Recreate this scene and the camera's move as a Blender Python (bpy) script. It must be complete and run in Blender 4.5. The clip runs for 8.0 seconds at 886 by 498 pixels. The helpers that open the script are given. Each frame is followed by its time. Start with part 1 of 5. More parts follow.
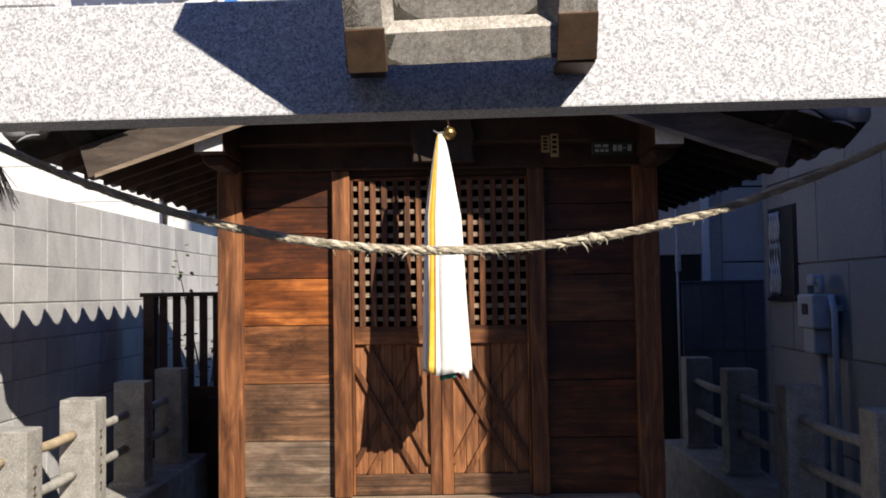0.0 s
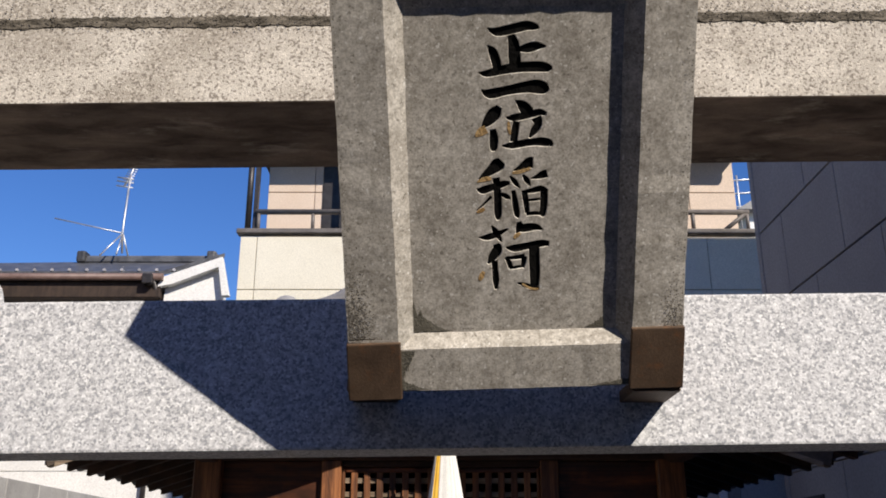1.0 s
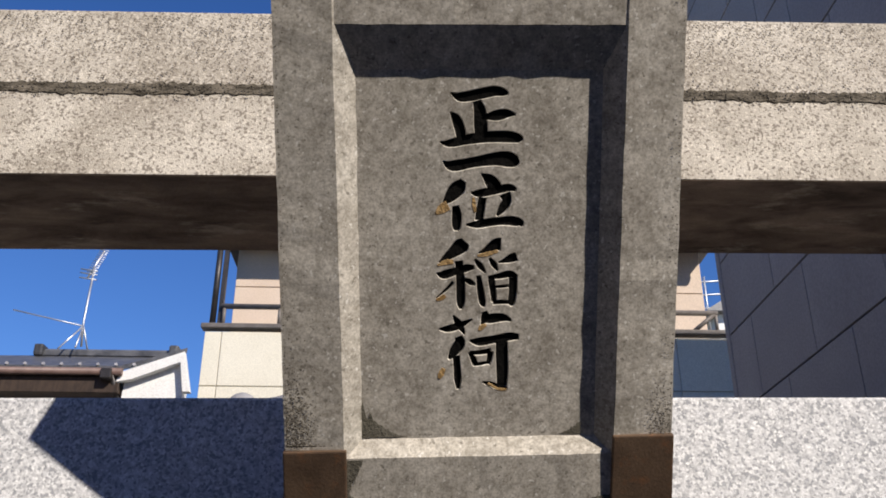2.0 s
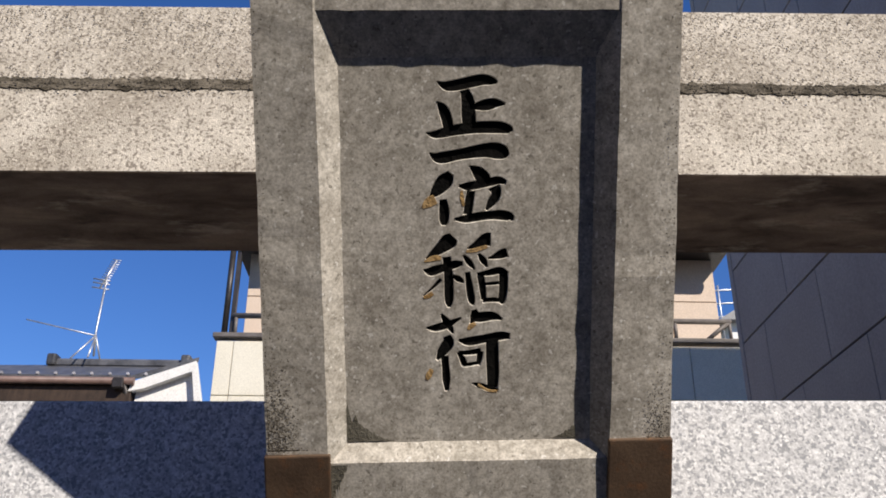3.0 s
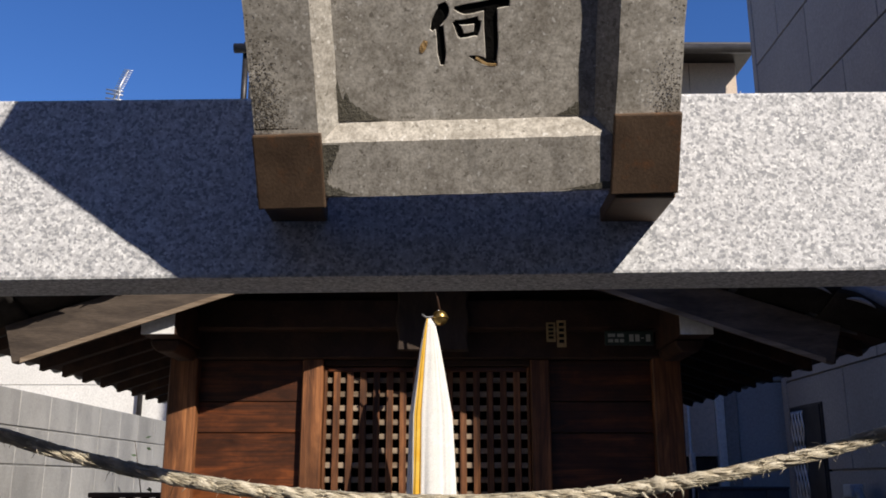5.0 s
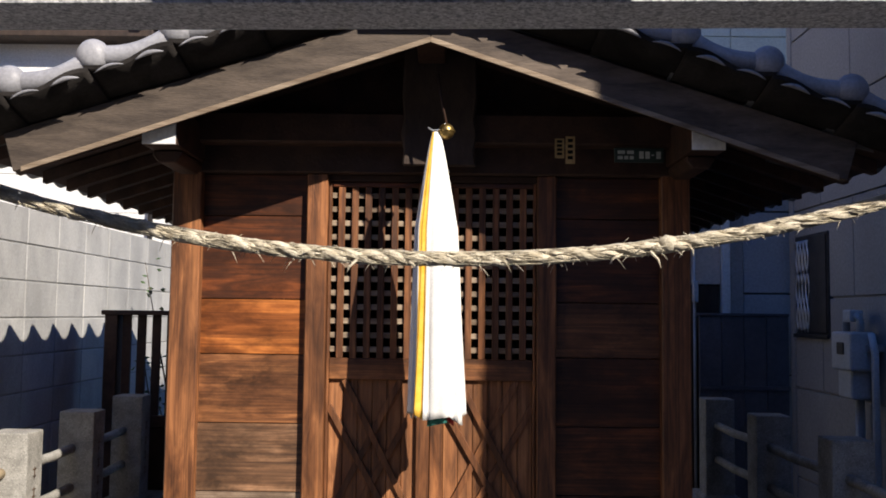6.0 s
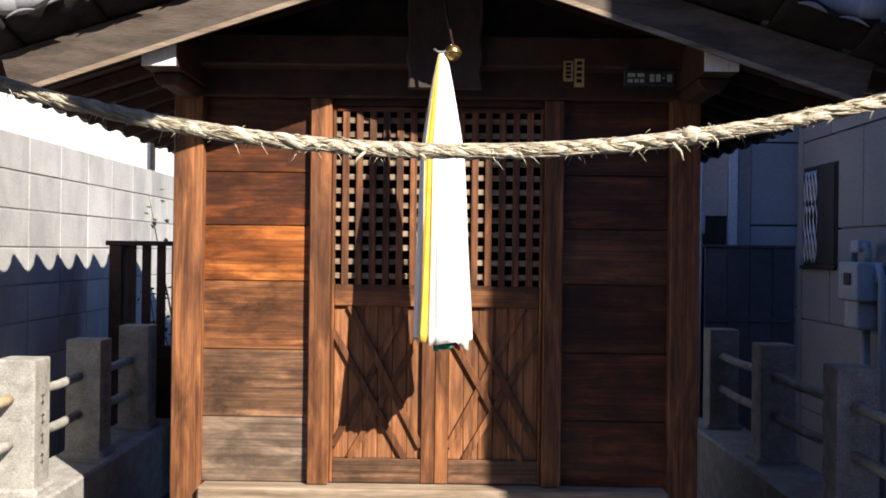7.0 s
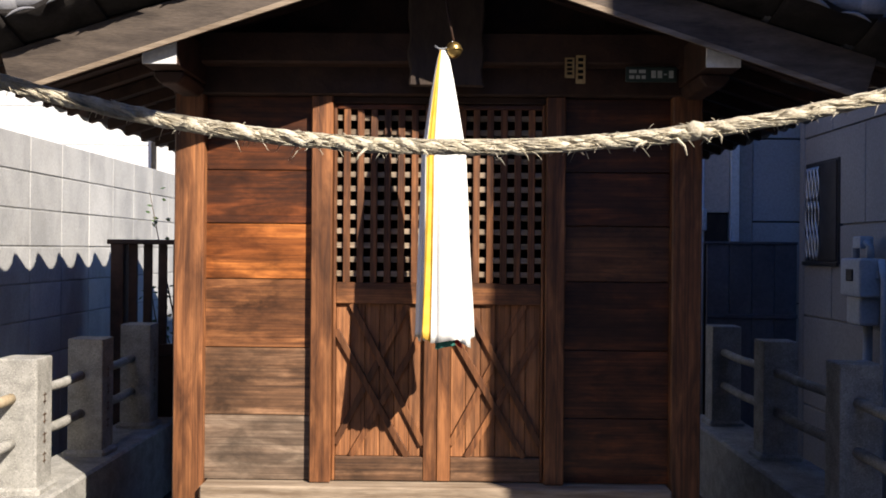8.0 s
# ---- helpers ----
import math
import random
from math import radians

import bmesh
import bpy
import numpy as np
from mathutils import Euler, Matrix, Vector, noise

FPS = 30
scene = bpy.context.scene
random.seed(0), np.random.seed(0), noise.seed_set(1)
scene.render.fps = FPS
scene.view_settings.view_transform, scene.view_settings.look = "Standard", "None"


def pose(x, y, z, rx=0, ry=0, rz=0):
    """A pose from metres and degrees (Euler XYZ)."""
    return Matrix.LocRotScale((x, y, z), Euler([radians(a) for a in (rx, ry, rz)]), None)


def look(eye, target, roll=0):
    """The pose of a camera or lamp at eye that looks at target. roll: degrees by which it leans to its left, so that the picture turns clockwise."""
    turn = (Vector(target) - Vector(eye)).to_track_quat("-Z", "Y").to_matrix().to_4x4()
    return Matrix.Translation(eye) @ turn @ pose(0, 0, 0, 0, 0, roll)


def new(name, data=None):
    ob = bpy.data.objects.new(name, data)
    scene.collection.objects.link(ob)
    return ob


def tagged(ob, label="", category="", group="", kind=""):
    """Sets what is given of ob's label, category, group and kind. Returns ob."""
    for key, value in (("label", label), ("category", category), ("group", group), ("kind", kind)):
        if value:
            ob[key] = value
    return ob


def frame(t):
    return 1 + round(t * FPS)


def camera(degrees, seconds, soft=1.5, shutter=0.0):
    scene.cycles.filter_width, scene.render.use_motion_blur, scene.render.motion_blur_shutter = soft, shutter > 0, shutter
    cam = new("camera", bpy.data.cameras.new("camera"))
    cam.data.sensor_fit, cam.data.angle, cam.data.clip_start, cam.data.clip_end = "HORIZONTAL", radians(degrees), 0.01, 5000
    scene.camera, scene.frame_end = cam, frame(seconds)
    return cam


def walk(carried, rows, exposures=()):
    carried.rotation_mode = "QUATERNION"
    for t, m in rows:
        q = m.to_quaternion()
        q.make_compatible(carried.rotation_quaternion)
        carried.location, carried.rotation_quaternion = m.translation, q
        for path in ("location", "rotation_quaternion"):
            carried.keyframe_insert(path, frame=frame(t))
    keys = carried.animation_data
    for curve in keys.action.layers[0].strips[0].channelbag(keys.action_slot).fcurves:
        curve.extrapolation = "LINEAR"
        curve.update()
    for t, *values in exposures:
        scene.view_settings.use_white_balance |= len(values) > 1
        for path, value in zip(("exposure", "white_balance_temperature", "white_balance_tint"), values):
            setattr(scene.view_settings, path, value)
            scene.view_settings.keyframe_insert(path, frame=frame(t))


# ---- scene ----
cam = camera(51.8, 8.0, soft=1.8)
PATH = [
    (0, (0.047, -0.06, 1.496), (0.034, 1.938, 1.588), -0.9),
    (0.2, (0.055, 0.01, 1.54), (0.015, 1.996, 1.772), -0.4),
    (0.5, (0.048, 0.11, 1.591), (0.022, 2.065, 2.012), 0.0),
    (1, (0.006, 0.248, 1.6375), (0.01, 2.135, 2.292), 0.0),
    (1.5, (0.01, 0.314, 1.664), (0.077, 2.134, 2.468), -0.3),
    (2, (0.019, 0.355, 1.670), (0.087, 2.155, 2.520), 0.05),
    (3.5, (0.046, 0.395, 1.674), (0.074, 2.192, 2.553), 0.15),
    (4, (0.044, 0.404, 1.6745), (0.07, 2.186, 2.5545), -0.1),
    (4.2, (0.045, 0.407, 1.665), (0.067, 2.204, 2.524), -0.15),
    (4.35, (0.049, 0.416, 1.647), (0.06, 2.25, 2.435), -0.25),
    (4.5, (0.051, 0.427, 1.6255), (0.056, 2.305, 2.331), -0.3),
    (4.8, (0.06, 0.456, 1.6), (0.059, 2.368, 2.185), 0.1),
    (5, (0.061, 0.468, 1.582), (0.064, 2.406, 2.075), -0.0),
    (5.2, (0.061, 0.481, 1.563), (0.066, 2.437, 1.977), 0.0),
    (6.3, (0.070, 0.553, 1.484), (0.053, 2.551, 1.563), 0.8),
    (6.5, (0.065, 0.560, 1.4705), (0.05, 2.559, 1.5215), 0.7),
    (7, (0.061, 0.576, 1.468), (0.041, 2.576, 1.475), 0.7),
    (7.5, (0.06, 0.582, 1.467), (0.035, 2.582, 1.468), 0.7),
    (8, (0.06, 0.581, 1.467), (0.037, 2.581, 1.469), 0.5),
]
EXPOSURES = [(t, stops, 6650, 12) for t, stops in ((0.0, 0.8), (0.4, 0.56), (1.0, 0.33), (4.2, 0.35), (5.2, 0.28), (6.4, 1.12), (7.0, 1.28), (8.0, 1.12))]
walk(cam, [(t, look(eye, target, roll)) for t, eye, target, roll in PATH], EXPOSURES)

# ---- world and sun ----
SUN = Vector((-0.78, 1.0, -0.91)).normalized()  # the way the light travels
sun = new("sun", bpy.data.lights.new("sun", "SUN"))
sun.data.energy, sun.data.angle, sun.data.color = 5.0, radians(0.5), (1.0, 0.93, 0.82)
sun.matrix_world = look((6, -8, 8), Vector((6, -8, 8)) + SUN)
world = bpy.data.worlds.new("sky")
scene.world = world
world.use_nodes = True
wn = world.node_tree.nodes
sky = wn.new("ShaderNodeTexSky")
sky.sky_type, sky.sun_disc = "NISHITA", False
sky.sun_elevation = math.asin(-SUN.z)
sky.sun_rotation = math.atan2(-SUN.x, -SUN.y)
sky.air_density, sky.dust_density, sky.ozone_density = 1.0, 0.0, 6.0
wn["Background"].inputs["Strength"].default_value = 0.11
deep = wn.new("ShaderNodeHueSaturation")
deep.inputs["Saturation"].default_value, deep.inputs["Hue"].default_value = 1.18, 0.512
world.node_tree.links.new(sky.outputs[0], deep.inputs["Color"])
world.node_tree.links.new(deep.outputs[0], wn["Background"].inputs["Color"])


# ---- materials ----
def material(name, dark, light, scale=6.0, stretch=(1, 1, 1), rough=0.7, metal=0.0, bump=0.3, fine=60.0, speck=None, stain=None,
             vary=0.15, contrast=(0.35, 0.65), coat=0.0):
    """Two colours mixed by broad noise, fine grain over it, stains and relief, varied from piece to piece."""
    m = bpy.data.materials.new(name)
    m.use_nodes = True
    n, l = m.node_tree.nodes, m.node_tree.links
    b = n["Principled BSDF"]
    tc, mp, info = n.new("ShaderNodeTexCoord"), n.new("ShaderNodeMapping"), n.new("ShaderNodeObjectInfo")
    shift = n.new("ShaderNodeVectorMath")
    shift.operation = "MULTIPLY_ADD"
    l.new(info.outputs["Random"], shift.inputs[0])
    shift.inputs[1].default_value = (7.0, 5.0, 9.0)
    l.new(tc.outputs["Object"], shift.inputs[2])
    l.new(shift.outputs[0], mp.inputs["Vector"])
    mp.inputs["Scale"].default_value = stretch

    def noise_at(size, detail=6.0, roughness=0.6, distortion=0.0):
        t = n.new("ShaderNodeTexNoise")
        t.inputs["Scale"].default_value, t.inputs["Detail"].default_value = size, detail
        t.inputs["Roughness"].default_value, t.inputs["Distortion"].default_value = roughness, distortion
        l.new(mp.outputs[0], t.inputs["Vector"])
        return t.outputs["Fac"]

    def ramp(fac, stops):
        r = n.new("ShaderNodeValToRGB")
        r.color_ramp.elements[0].position, r.color_ramp.elements[0].color = stops[0][0], (*stops[0][1], 1)
        r.color_ramp.elements[1].position, r.color_ramp.elements[1].color = stops[-1][0], (*stops[-1][1], 1)
        for p, c in stops[1:-1]:
            r.color_ramp.elements.new(p).color = (*c, 1)
        l.new(fac, r.inputs["Fac"])
        return r.outputs["Color"]

    def mix(fac, a, c, kind="MIX"):
        x = n.new("ShaderNodeMix")
        x.data_type, x.blend_type = "RGBA", kind
        if isinstance(fac, float):
            x.inputs["Factor"].default_value = fac
        else:
            l.new(fac, x.inputs["Factor"])
        for sock, v in ((x.inputs["A"], a), (x.inputs["B"], c)):
            if isinstance(v, tuple):
                sock.default_value = (*v, 1)
            else:
                l.new(v, sock)
        return x.outputs["Result"]

    col = ramp(noise_at(scale, distortion=0.4), [(contrast[0], dark), (contrast[1], light)])
    grain = noise_at(fine, 3.0)
    col = mix(0.55, col, ramp(grain, [(0.3, (0.55, 0.55, 0.55)), (0.7, (1.0, 1.0, 1.0))]), "MULTIPLY")
    if speck:  # mineral grains: size, dark colour, share, strength
        v = n.new("ShaderNodeTexVoronoi")
        v.inputs["Scale"].default_value = speck[0]
        l.new(mp.outputs[0], v.inputs["Vector"])
        sep = n.new("ShaderNodeSeparateColor")
        l.new(v.outputs["Color"], sep.inputs[0])
        col = mix(ramp(sep.outputs[0], [(speck[2] - 0.05, (speck[3],) * 3), (speck[2] + 0.05, (0.0,) * 3)]), col, speck[1])
        col = mix(ramp(sep.outputs[1], [(0.8, (0.0,) * 3), (0.9, (0.35,) * 3)]), col, tuple(min(1.0, 1.3 * c) for c in light))
    if stain:  # blotches: size, colour, from, to
        col = mix(ramp(noise_at(stain[0], 8.0, 0.7), [(stain[2], (0.0,) * 3), (stain[3], (0.9,) * 3)]), col, stain[1])
    if vary:
        hv = n.new("ShaderNodeHueSaturation")
        r = n.new("ShaderNodeMapRange")
        r.inputs["To Min"].default_value, r.inputs["To Max"].default_value = 1 - vary, 1 + vary
        l.new(info.outputs["Random"], r.inputs["Value"])
        l.new(r.outputs[0], hv.inputs["Value"])
        l.new(col, hv.inputs["Color"])
        col = hv.outputs["Color"]
    l.new(col, b.inputs["Base Color"])
    b.inputs["Roughness"].default_value, b.inputs["Metallic"].default_value = rough, metal
    b.inputs["Coat Weight"].default_value = coat
    b.inputs["Specular IOR Level"].default_value = 0.1 if rough >= 1.0 else 0.4
    if bump:
        bp = n.new("ShaderNodeBump")
        bp.inputs["Strength"].default_value, bp.inputs["Distance"].default_value = bump, 0.004
        l.new(grain, bp.inputs["Height"])
        l.new(bp.outputs["Normal"], b.inputs["Normal"])
    return m


GRANITE = material("pale_granite", (0.42, 0.425, 0.445), (0.80, 0.805, 0.82), 200, rough=0.75, bump=0.15, fine=420, speck=(390, (0.22, 0.23, 0.25), 0.27, 0.7), vary=0)
OLD_STONE = material("weathered_stone", (0.40, 0.36, 0.305), (0.66, 0.615, 0.545), 9, rough=0.9, bump=0.3, fine=500, speck=(430, (0.17, 0.145, 0.12), 0.24, 0.8), stain=(4, (0.26, 0.225, 0.19), 0.55, 0.85), vary=0)


def carved_stone(name):
    """Old grey sandstone: blotches of three sizes, pale and dark grains, olive growth, light pitting."""
    m = bpy.data.materials.new(name)
    m.use_nodes = True
    n, l = m.node_tree.nodes, m.node_tree.links
    b = n["Principled BSDF"]
    tc, info, shift = n.new("ShaderNodeTexCoord"), n.new("ShaderNodeObjectInfo"), n.new("ShaderNodeVectorMath")
    shift.operation = "MULTIPLY_ADD"
    shift.inputs[1].default_value = (3.0, 5.0, 7.0)
    l.new(info.outputs["Random"], shift.inputs[0])
    l.new(tc.outputs["Object"], shift.inputs[2])

    def field(size, detail, rough=0.6):
        t = n.new("ShaderNodeTexNoise")
        t.inputs["Scale"].default_value, t.inputs["Detail"].default_value, t.inputs["Roughness"].default_value = size, detail, rough
        l.new(shift.outputs[0], t.inputs["Vector"])
        return t.outputs["Fac"]

    def ramp(fac, lo, hi, c0, c1):
        r = n.new("ShaderNodeValToRGB")
        e = r.color_ramp.elements
        e[0].position, e[0].color, e[1].position, e[1].color = lo, (*c0, 1), hi, (*c1, 1)
        l.new(fac, r.inputs["Fac"])
        return r.outputs["Color"]

    def mix(kind, fac, a, c):
        x = n.new("ShaderNodeMix")
        x.data_type, x.blend_type = "RGBA", kind
        if isinstance(fac, float):
            x.inputs["Factor"].default_value = fac
        else:
            l.new(fac, x.inputs["Factor"])
        l.new(a, x.inputs["A"])
        if isinstance(c, tuple):
            x.inputs["B"].default_value = (*c, 1)
        else:
            l.new(c, x.inputs["B"])
        return x.outputs["Result"]

    white, black = (1.0,) * 3, (0.0,) * 3
    grit = field(420, 2.0)
    col = ramp(field(22, 6.0, 0.7), 0.33, 0.66, (0.44, 0.405, 0.355), (0.74, 0.70, 0.635))
    col = mix("MULTIPLY", 0.8, col, ramp(field(130, 3.0), 0.34, 0.6, (0.6, 0.59, 0.57), white))
    col = mix("MULTIPLY", 0.6, col, ramp(grit, 0.36, 0.6, (0.5, 0.49, 0.47), white))
    col = mix("MIX", ramp(field(9, 8.0, 0.75), 0.53, 0.7, black, (0.55,) * 3), col, (0.2, 0.185, 0.145))
    col = mix("MIX", ramp(field(190, 2.0), 0.30, 0.36, (0.7,) * 3, black), col, (0.16, 0.145, 0.12))
    col = mix("MIX", ramp(field(230, 1.0), 0.67, 0.73, black, (0.8,) * 3), col, (0.74, 0.72, 0.68))
    l.new(col, b.inputs["Base Color"])
    b.inputs["Roughness"].default_value, b.inputs["Specular IOR Level"].default_value = 0.92, 0.25
    bp = n.new("ShaderNodeBump")
    bp.inputs["Strength"].default_value, bp.inputs["Distance"].default_value = 0.1, 0.001
    l.new(grit, bp.inputs["Height"])
    l.new(bp.outputs["Normal"], b.inputs["Normal"])
    return m


PLAQUE_STONE = carved_stone("grey_sandstone")
RUST = material("rusted_brown_metal", (0.09, 0.055, 0.035), (0.17, 0.11, 0.07), 18, rough=0.6, metal=0.2, bump=0.1, fine=500, stain=(40, (0.24, 0.10, 0.04), 0.55, 0.75))
INK = material("black_engraved_paint", (0.006, 0.006, 0.006), (0.014, 0.013, 0.012), 40, rough=1.0, fine=300, vary=0)
OCHRE_PAINT = material("ochre_underpaint", (0.45, 0.27, 0.10), (0.62, 0.42, 0.2), 60, rough=0.8, fine=300, vary=0)
ROPE = material("pale_straw_rope", (0.58, 0.5, 0.36), (0.86, 0.79, 0.64), 90, rough=0.85, bump=0.8, fine=700, vary=0.1)


def wood(name, tones, along, rough=0.45, char=0.5, groove=0.5, broad=1.0, vary=0.14):
    """Sawn old wood: three tones, streaks along one axis, fine pores, charred or faded clouds, relief along the grain."""
    m = bpy.data.materials.new(name)
    m.use_nodes = True
    n, l = m.node_tree.nodes, m.node_tree.links
    b = n["Principled BSDF"]
    tc, info, shift = n.new("ShaderNodeTexCoord"), n.new("ShaderNodeObjectInfo"), n.new("ShaderNodeVectorMath")
    shift.operation = "MULTIPLY_ADD"
    shift.inputs[1].default_value = (11.0, 7.0, 13.0)
    l.new(info.outputs["Random"], shift.inputs[0])
    l.new(tc.outputs["Object"], shift.inputs[2])

    def field(stretch, size, detail, distortion, rougher=0.6):
        mp, t = n.new("ShaderNodeMapping"), n.new("ShaderNodeTexNoise")
        mp.inputs["Scale"].default_value = stretch
        l.new(shift.outputs[0], mp.inputs["Vector"])
        l.new(mp.outputs[0], t.inputs["Vector"])
        t.inputs["Scale"].default_value, t.inputs["Detail"].default_value = size, detail
        t.inputs["Distortion"].default_value, t.inputs["Roughness"].default_value = distortion, rougher
        return t.outputs["Fac"]

    def ramp(fac, stops):
        r = n.new("ShaderNodeValToRGB")
        e = r.color_ramp.elements
        e[0].position, e[0].color = stops[0][0], (*stops[0][1], 1)
        e[1].position, e[1].color = stops[-1][0], (*stops[-1][1], 1)
        for p, c in stops[1:-1]:
            e.new(p).color = (*c, 1)
        l.new(fac, r.inputs["Fac"])
        return r.outputs["Color"]

    def mix(kind, fac, a, c):
        x = n.new("ShaderNodeMix")
        x.data_type, x.blend_type = "RGBA", kind
        if isinstance(fac, float):
            x.inputs["Factor"].default_value = fac
        else:
            l.new(fac, x.inputs["Factor"])
        l.new(a, x.inputs["A"])
        if isinstance(c, tuple):
            x.inputs["B"].default_value = (*c, 1)
        else:
            l.new(c, x.inputs["B"])
        return x.outputs["Result"]

    lo = 0.8
    streak = field((lo, 4, 6) if along == "x" else (6, 4, lo), 3.0, 6.0, 1.3)
    fine = field((0.2, 12, 20) if along == "x" else (20, 12, 0.2), 6.0, 6.0, 0.15, 0.7)
    cloud = field((1.6, 1.5, 3.0) if along == "x" else (2.2, 1.5, 0.9), 2.3 * broad, 5.0, 0.25, 0.7)
    col = ramp(streak, [(0.3, tones[0]), (0.5, tones[1]), (0.7, tones[2])])
    col = mix("MULTIPLY", 0.8, col, ramp(fine, [(0.36, (0.3, 0.28, 0.27)), (0.56, (1.0, 1.0, 1.0))]))
    dark = tuple(0.16 * v for v in tones[1])
    col = mix("MIX", ramp(cloud, [(0.4, (0.0,) * 3), (0.66, (char,) * 3)]), col, dark)
    hv, r = n.new("ShaderNodeHueSaturation"), n.new("ShaderNodeMapRange")
    r.inputs["To Min"].default_value, r.inputs["To Max"].default_value = 1 - vary, 1 + vary
    l.new(info.outputs["Random"], r.inputs["Value"])
    l.new(r.outputs[0], hv.inputs["Value"])
    l.new(col, hv.inputs["Color"])
    l.new(hv.outputs["Color"], b.inputs["Base Color"])
    b.inputs["Specular IOR Level"].default_value = 0.45
    rr = n.new("ShaderNodeMapRange")
    rr.inputs["To Min"].default_value, rr.inputs["To Max"].default_value = rough + 0.22, rough - 0.08
    l.new(fine, rr.inputs["Value"])
    l.new(rr.outputs[0], b.inputs["Roughness"])
    bp = n.new("ShaderNodeBump")
    bp.inputs["Strength"].default_value, bp.inputs["Distance"].default_value = groove, 0.003
    l.new(fine, bp.inputs["Height"])
    l.new(bp.outputs["Normal"], b.inputs["Normal"])
    return m


WOOD_V = wood("brown_stained_wood_upright", ((0.06, 0.022, 0.009), (0.20, 0.076, 0.029), (0.40, 0.165, 0.062)), "z", 0.42, 0.7, 0.6, 0.8)
WOOD_H = wood("orange_brown_plank_wood", ((0.12, 0.035, 0.010), (0.30, 0.092, 0.023), (0.60, 0.205, 0.05)), "x", 0.32, 0.8, 0.3, 1.1)
WOOD_H_MID = wood("brown_plank_wood", ((0.075, 0.028, 0.011), (0.185, 0.072, 0.028), (0.37, 0.152, 0.056)), "x", 0.38, 0.92, 0.35, 1.1)
# own tone of the dark upper planks; on the right-hand planks, painted shade
WOOD_H_DARK = wood("dark_and_shaded_brown_plank_wood", ((0.045, 0.015, 0.007), (0.10, 0.031, 0.011), (0.26, 0.072, 0.02)), "x", 0.36, 0.8, 0.3, 1.3)
WOOD_H_WORN = wood("greyed_brown_plank_wood", ((0.07, 0.035, 0.018), (0.17, 0.085, 0.043), (0.34, 0.185, 0.1)), "x", 0.45, 0.9, 0.4, 1.3)
WOOD_H_PALE = wood("grey_weathered_plank_wood", ((0.09, 0.057, 0.037), (0.18, 0.122, 0.082), (0.32, 0.235, 0.165)), "x", 0.5, 0.8, 0.4, 1.2)
WOOD_SLAT = wood("grooved_brown_board_wood", ((0.10, 0.038, 0.015), (0.30, 0.12, 0.045), (0.48, 0.21, 0.085)), "z", 0.5, 0.4, 1.0, 1.6, 0.2)
WOOD_GREY = material("grey_weathered_sill_wood", (0.16, 0.11, 0.07), (0.36, 0.28, 0.2), 4, (0.6, 5, 6), 0.75, bump=0.5, fine=30)
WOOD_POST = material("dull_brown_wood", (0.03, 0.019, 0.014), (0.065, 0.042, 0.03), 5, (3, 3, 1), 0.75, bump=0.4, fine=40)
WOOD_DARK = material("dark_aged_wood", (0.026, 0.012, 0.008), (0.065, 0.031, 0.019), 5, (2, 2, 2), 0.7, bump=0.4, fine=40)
BARGE = material("brown_grey_weathered_board", (0.05, 0.037, 0.029), (0.125, 0.095, 0.073), 5, (1, 4, 5), 0.75, bump=0.4, fine=40)
TILE = material("dark_smoked_clay_tile", (0.045, 0.046, 0.05), (0.11, 0.112, 0.12), 6, rough=0.42, bump=0.25, fine=90, vary=0.2)
# near-black version of TILE: shade below the verge put into the colour
TILE_DARK = material("shade_dark_clay_tile", (0.016, 0.014, 0.013), (0.038, 0.034, 0.032), 6, rough=1.0, bump=0.3, fine=90, vary=0.2)
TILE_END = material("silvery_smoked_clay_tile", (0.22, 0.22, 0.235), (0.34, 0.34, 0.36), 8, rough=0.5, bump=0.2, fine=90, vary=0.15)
BLOCK = material("grey_concrete_block", (0.33, 0.33, 0.325), (0.47, 0.465, 0.45), 3.5, (1, 1, 0.5), 0.95, bump=0.5, fine=130, stain=(2.5, (0.22, 0.21, 0.2), 0.55, 0.85), vary=0.09)
MORTAR = material("grey_mortar", (0.2, 0.2, 0.19), (0.3, 0.3, 0.29), 12, rough=0.95, fine=150, vary=0)
POST_STONE = material("grey_fence_stone", (0.23, 0.222, 0.20), (0.38, 0.365, 0.33), 12, rough=0.9, bump=0.5, fine=240, speck=(200, (0.15, 0.14, 0.13), 0.15, 0.5), vary=0.08)
BAMBOO = material("tan_stone_rail", (0.36, 0.27, 0.16), (0.52, 0.42, 0.28), 12, rough=0.8, fine=200)
SIDING = material("grey_siding_panel", (0.29, 0.275, 0.265), (0.34, 0.325, 0.31), 1.2, rough=0.75, bump=0.1, fine=60, vary=0.03)
PALE_SIDING = material("pale_grey_siding_panel", (0.38, 0.375, 0.375), (0.45, 0.445, 0.445), 1.2, rough=0.75, bump=0.1, fine=60, vary=0.03)
CREAM = material("cream_siding_panel", (0.72, 0.68, 0.56), (0.78, 0.74, 0.62), 1.2, rough=0.75, bump=0.1, fine=60, vary=0.02)
CREAM_PINK = material("pinkish_cream_panel", (0.62, 0.5, 0.4), (0.68, 0.56, 0.46), 1.2, rough=0.75, bump=0.1, fine=60, vary=0.02)
TAN_RENDER = material("tan_wall_render", (0.4, 0.34, 0.29), (0.47, 0.41, 0.35), 1.5, rough=0.85, bump=0.2, fine=60, vary=0)
WHITE = material("white_house_paint", (0.74, 0.74, 0.72), (0.82, 0.82, 0.8), 1.5, rough=0.7, bump=0.15, fine=50, vary=0.02)
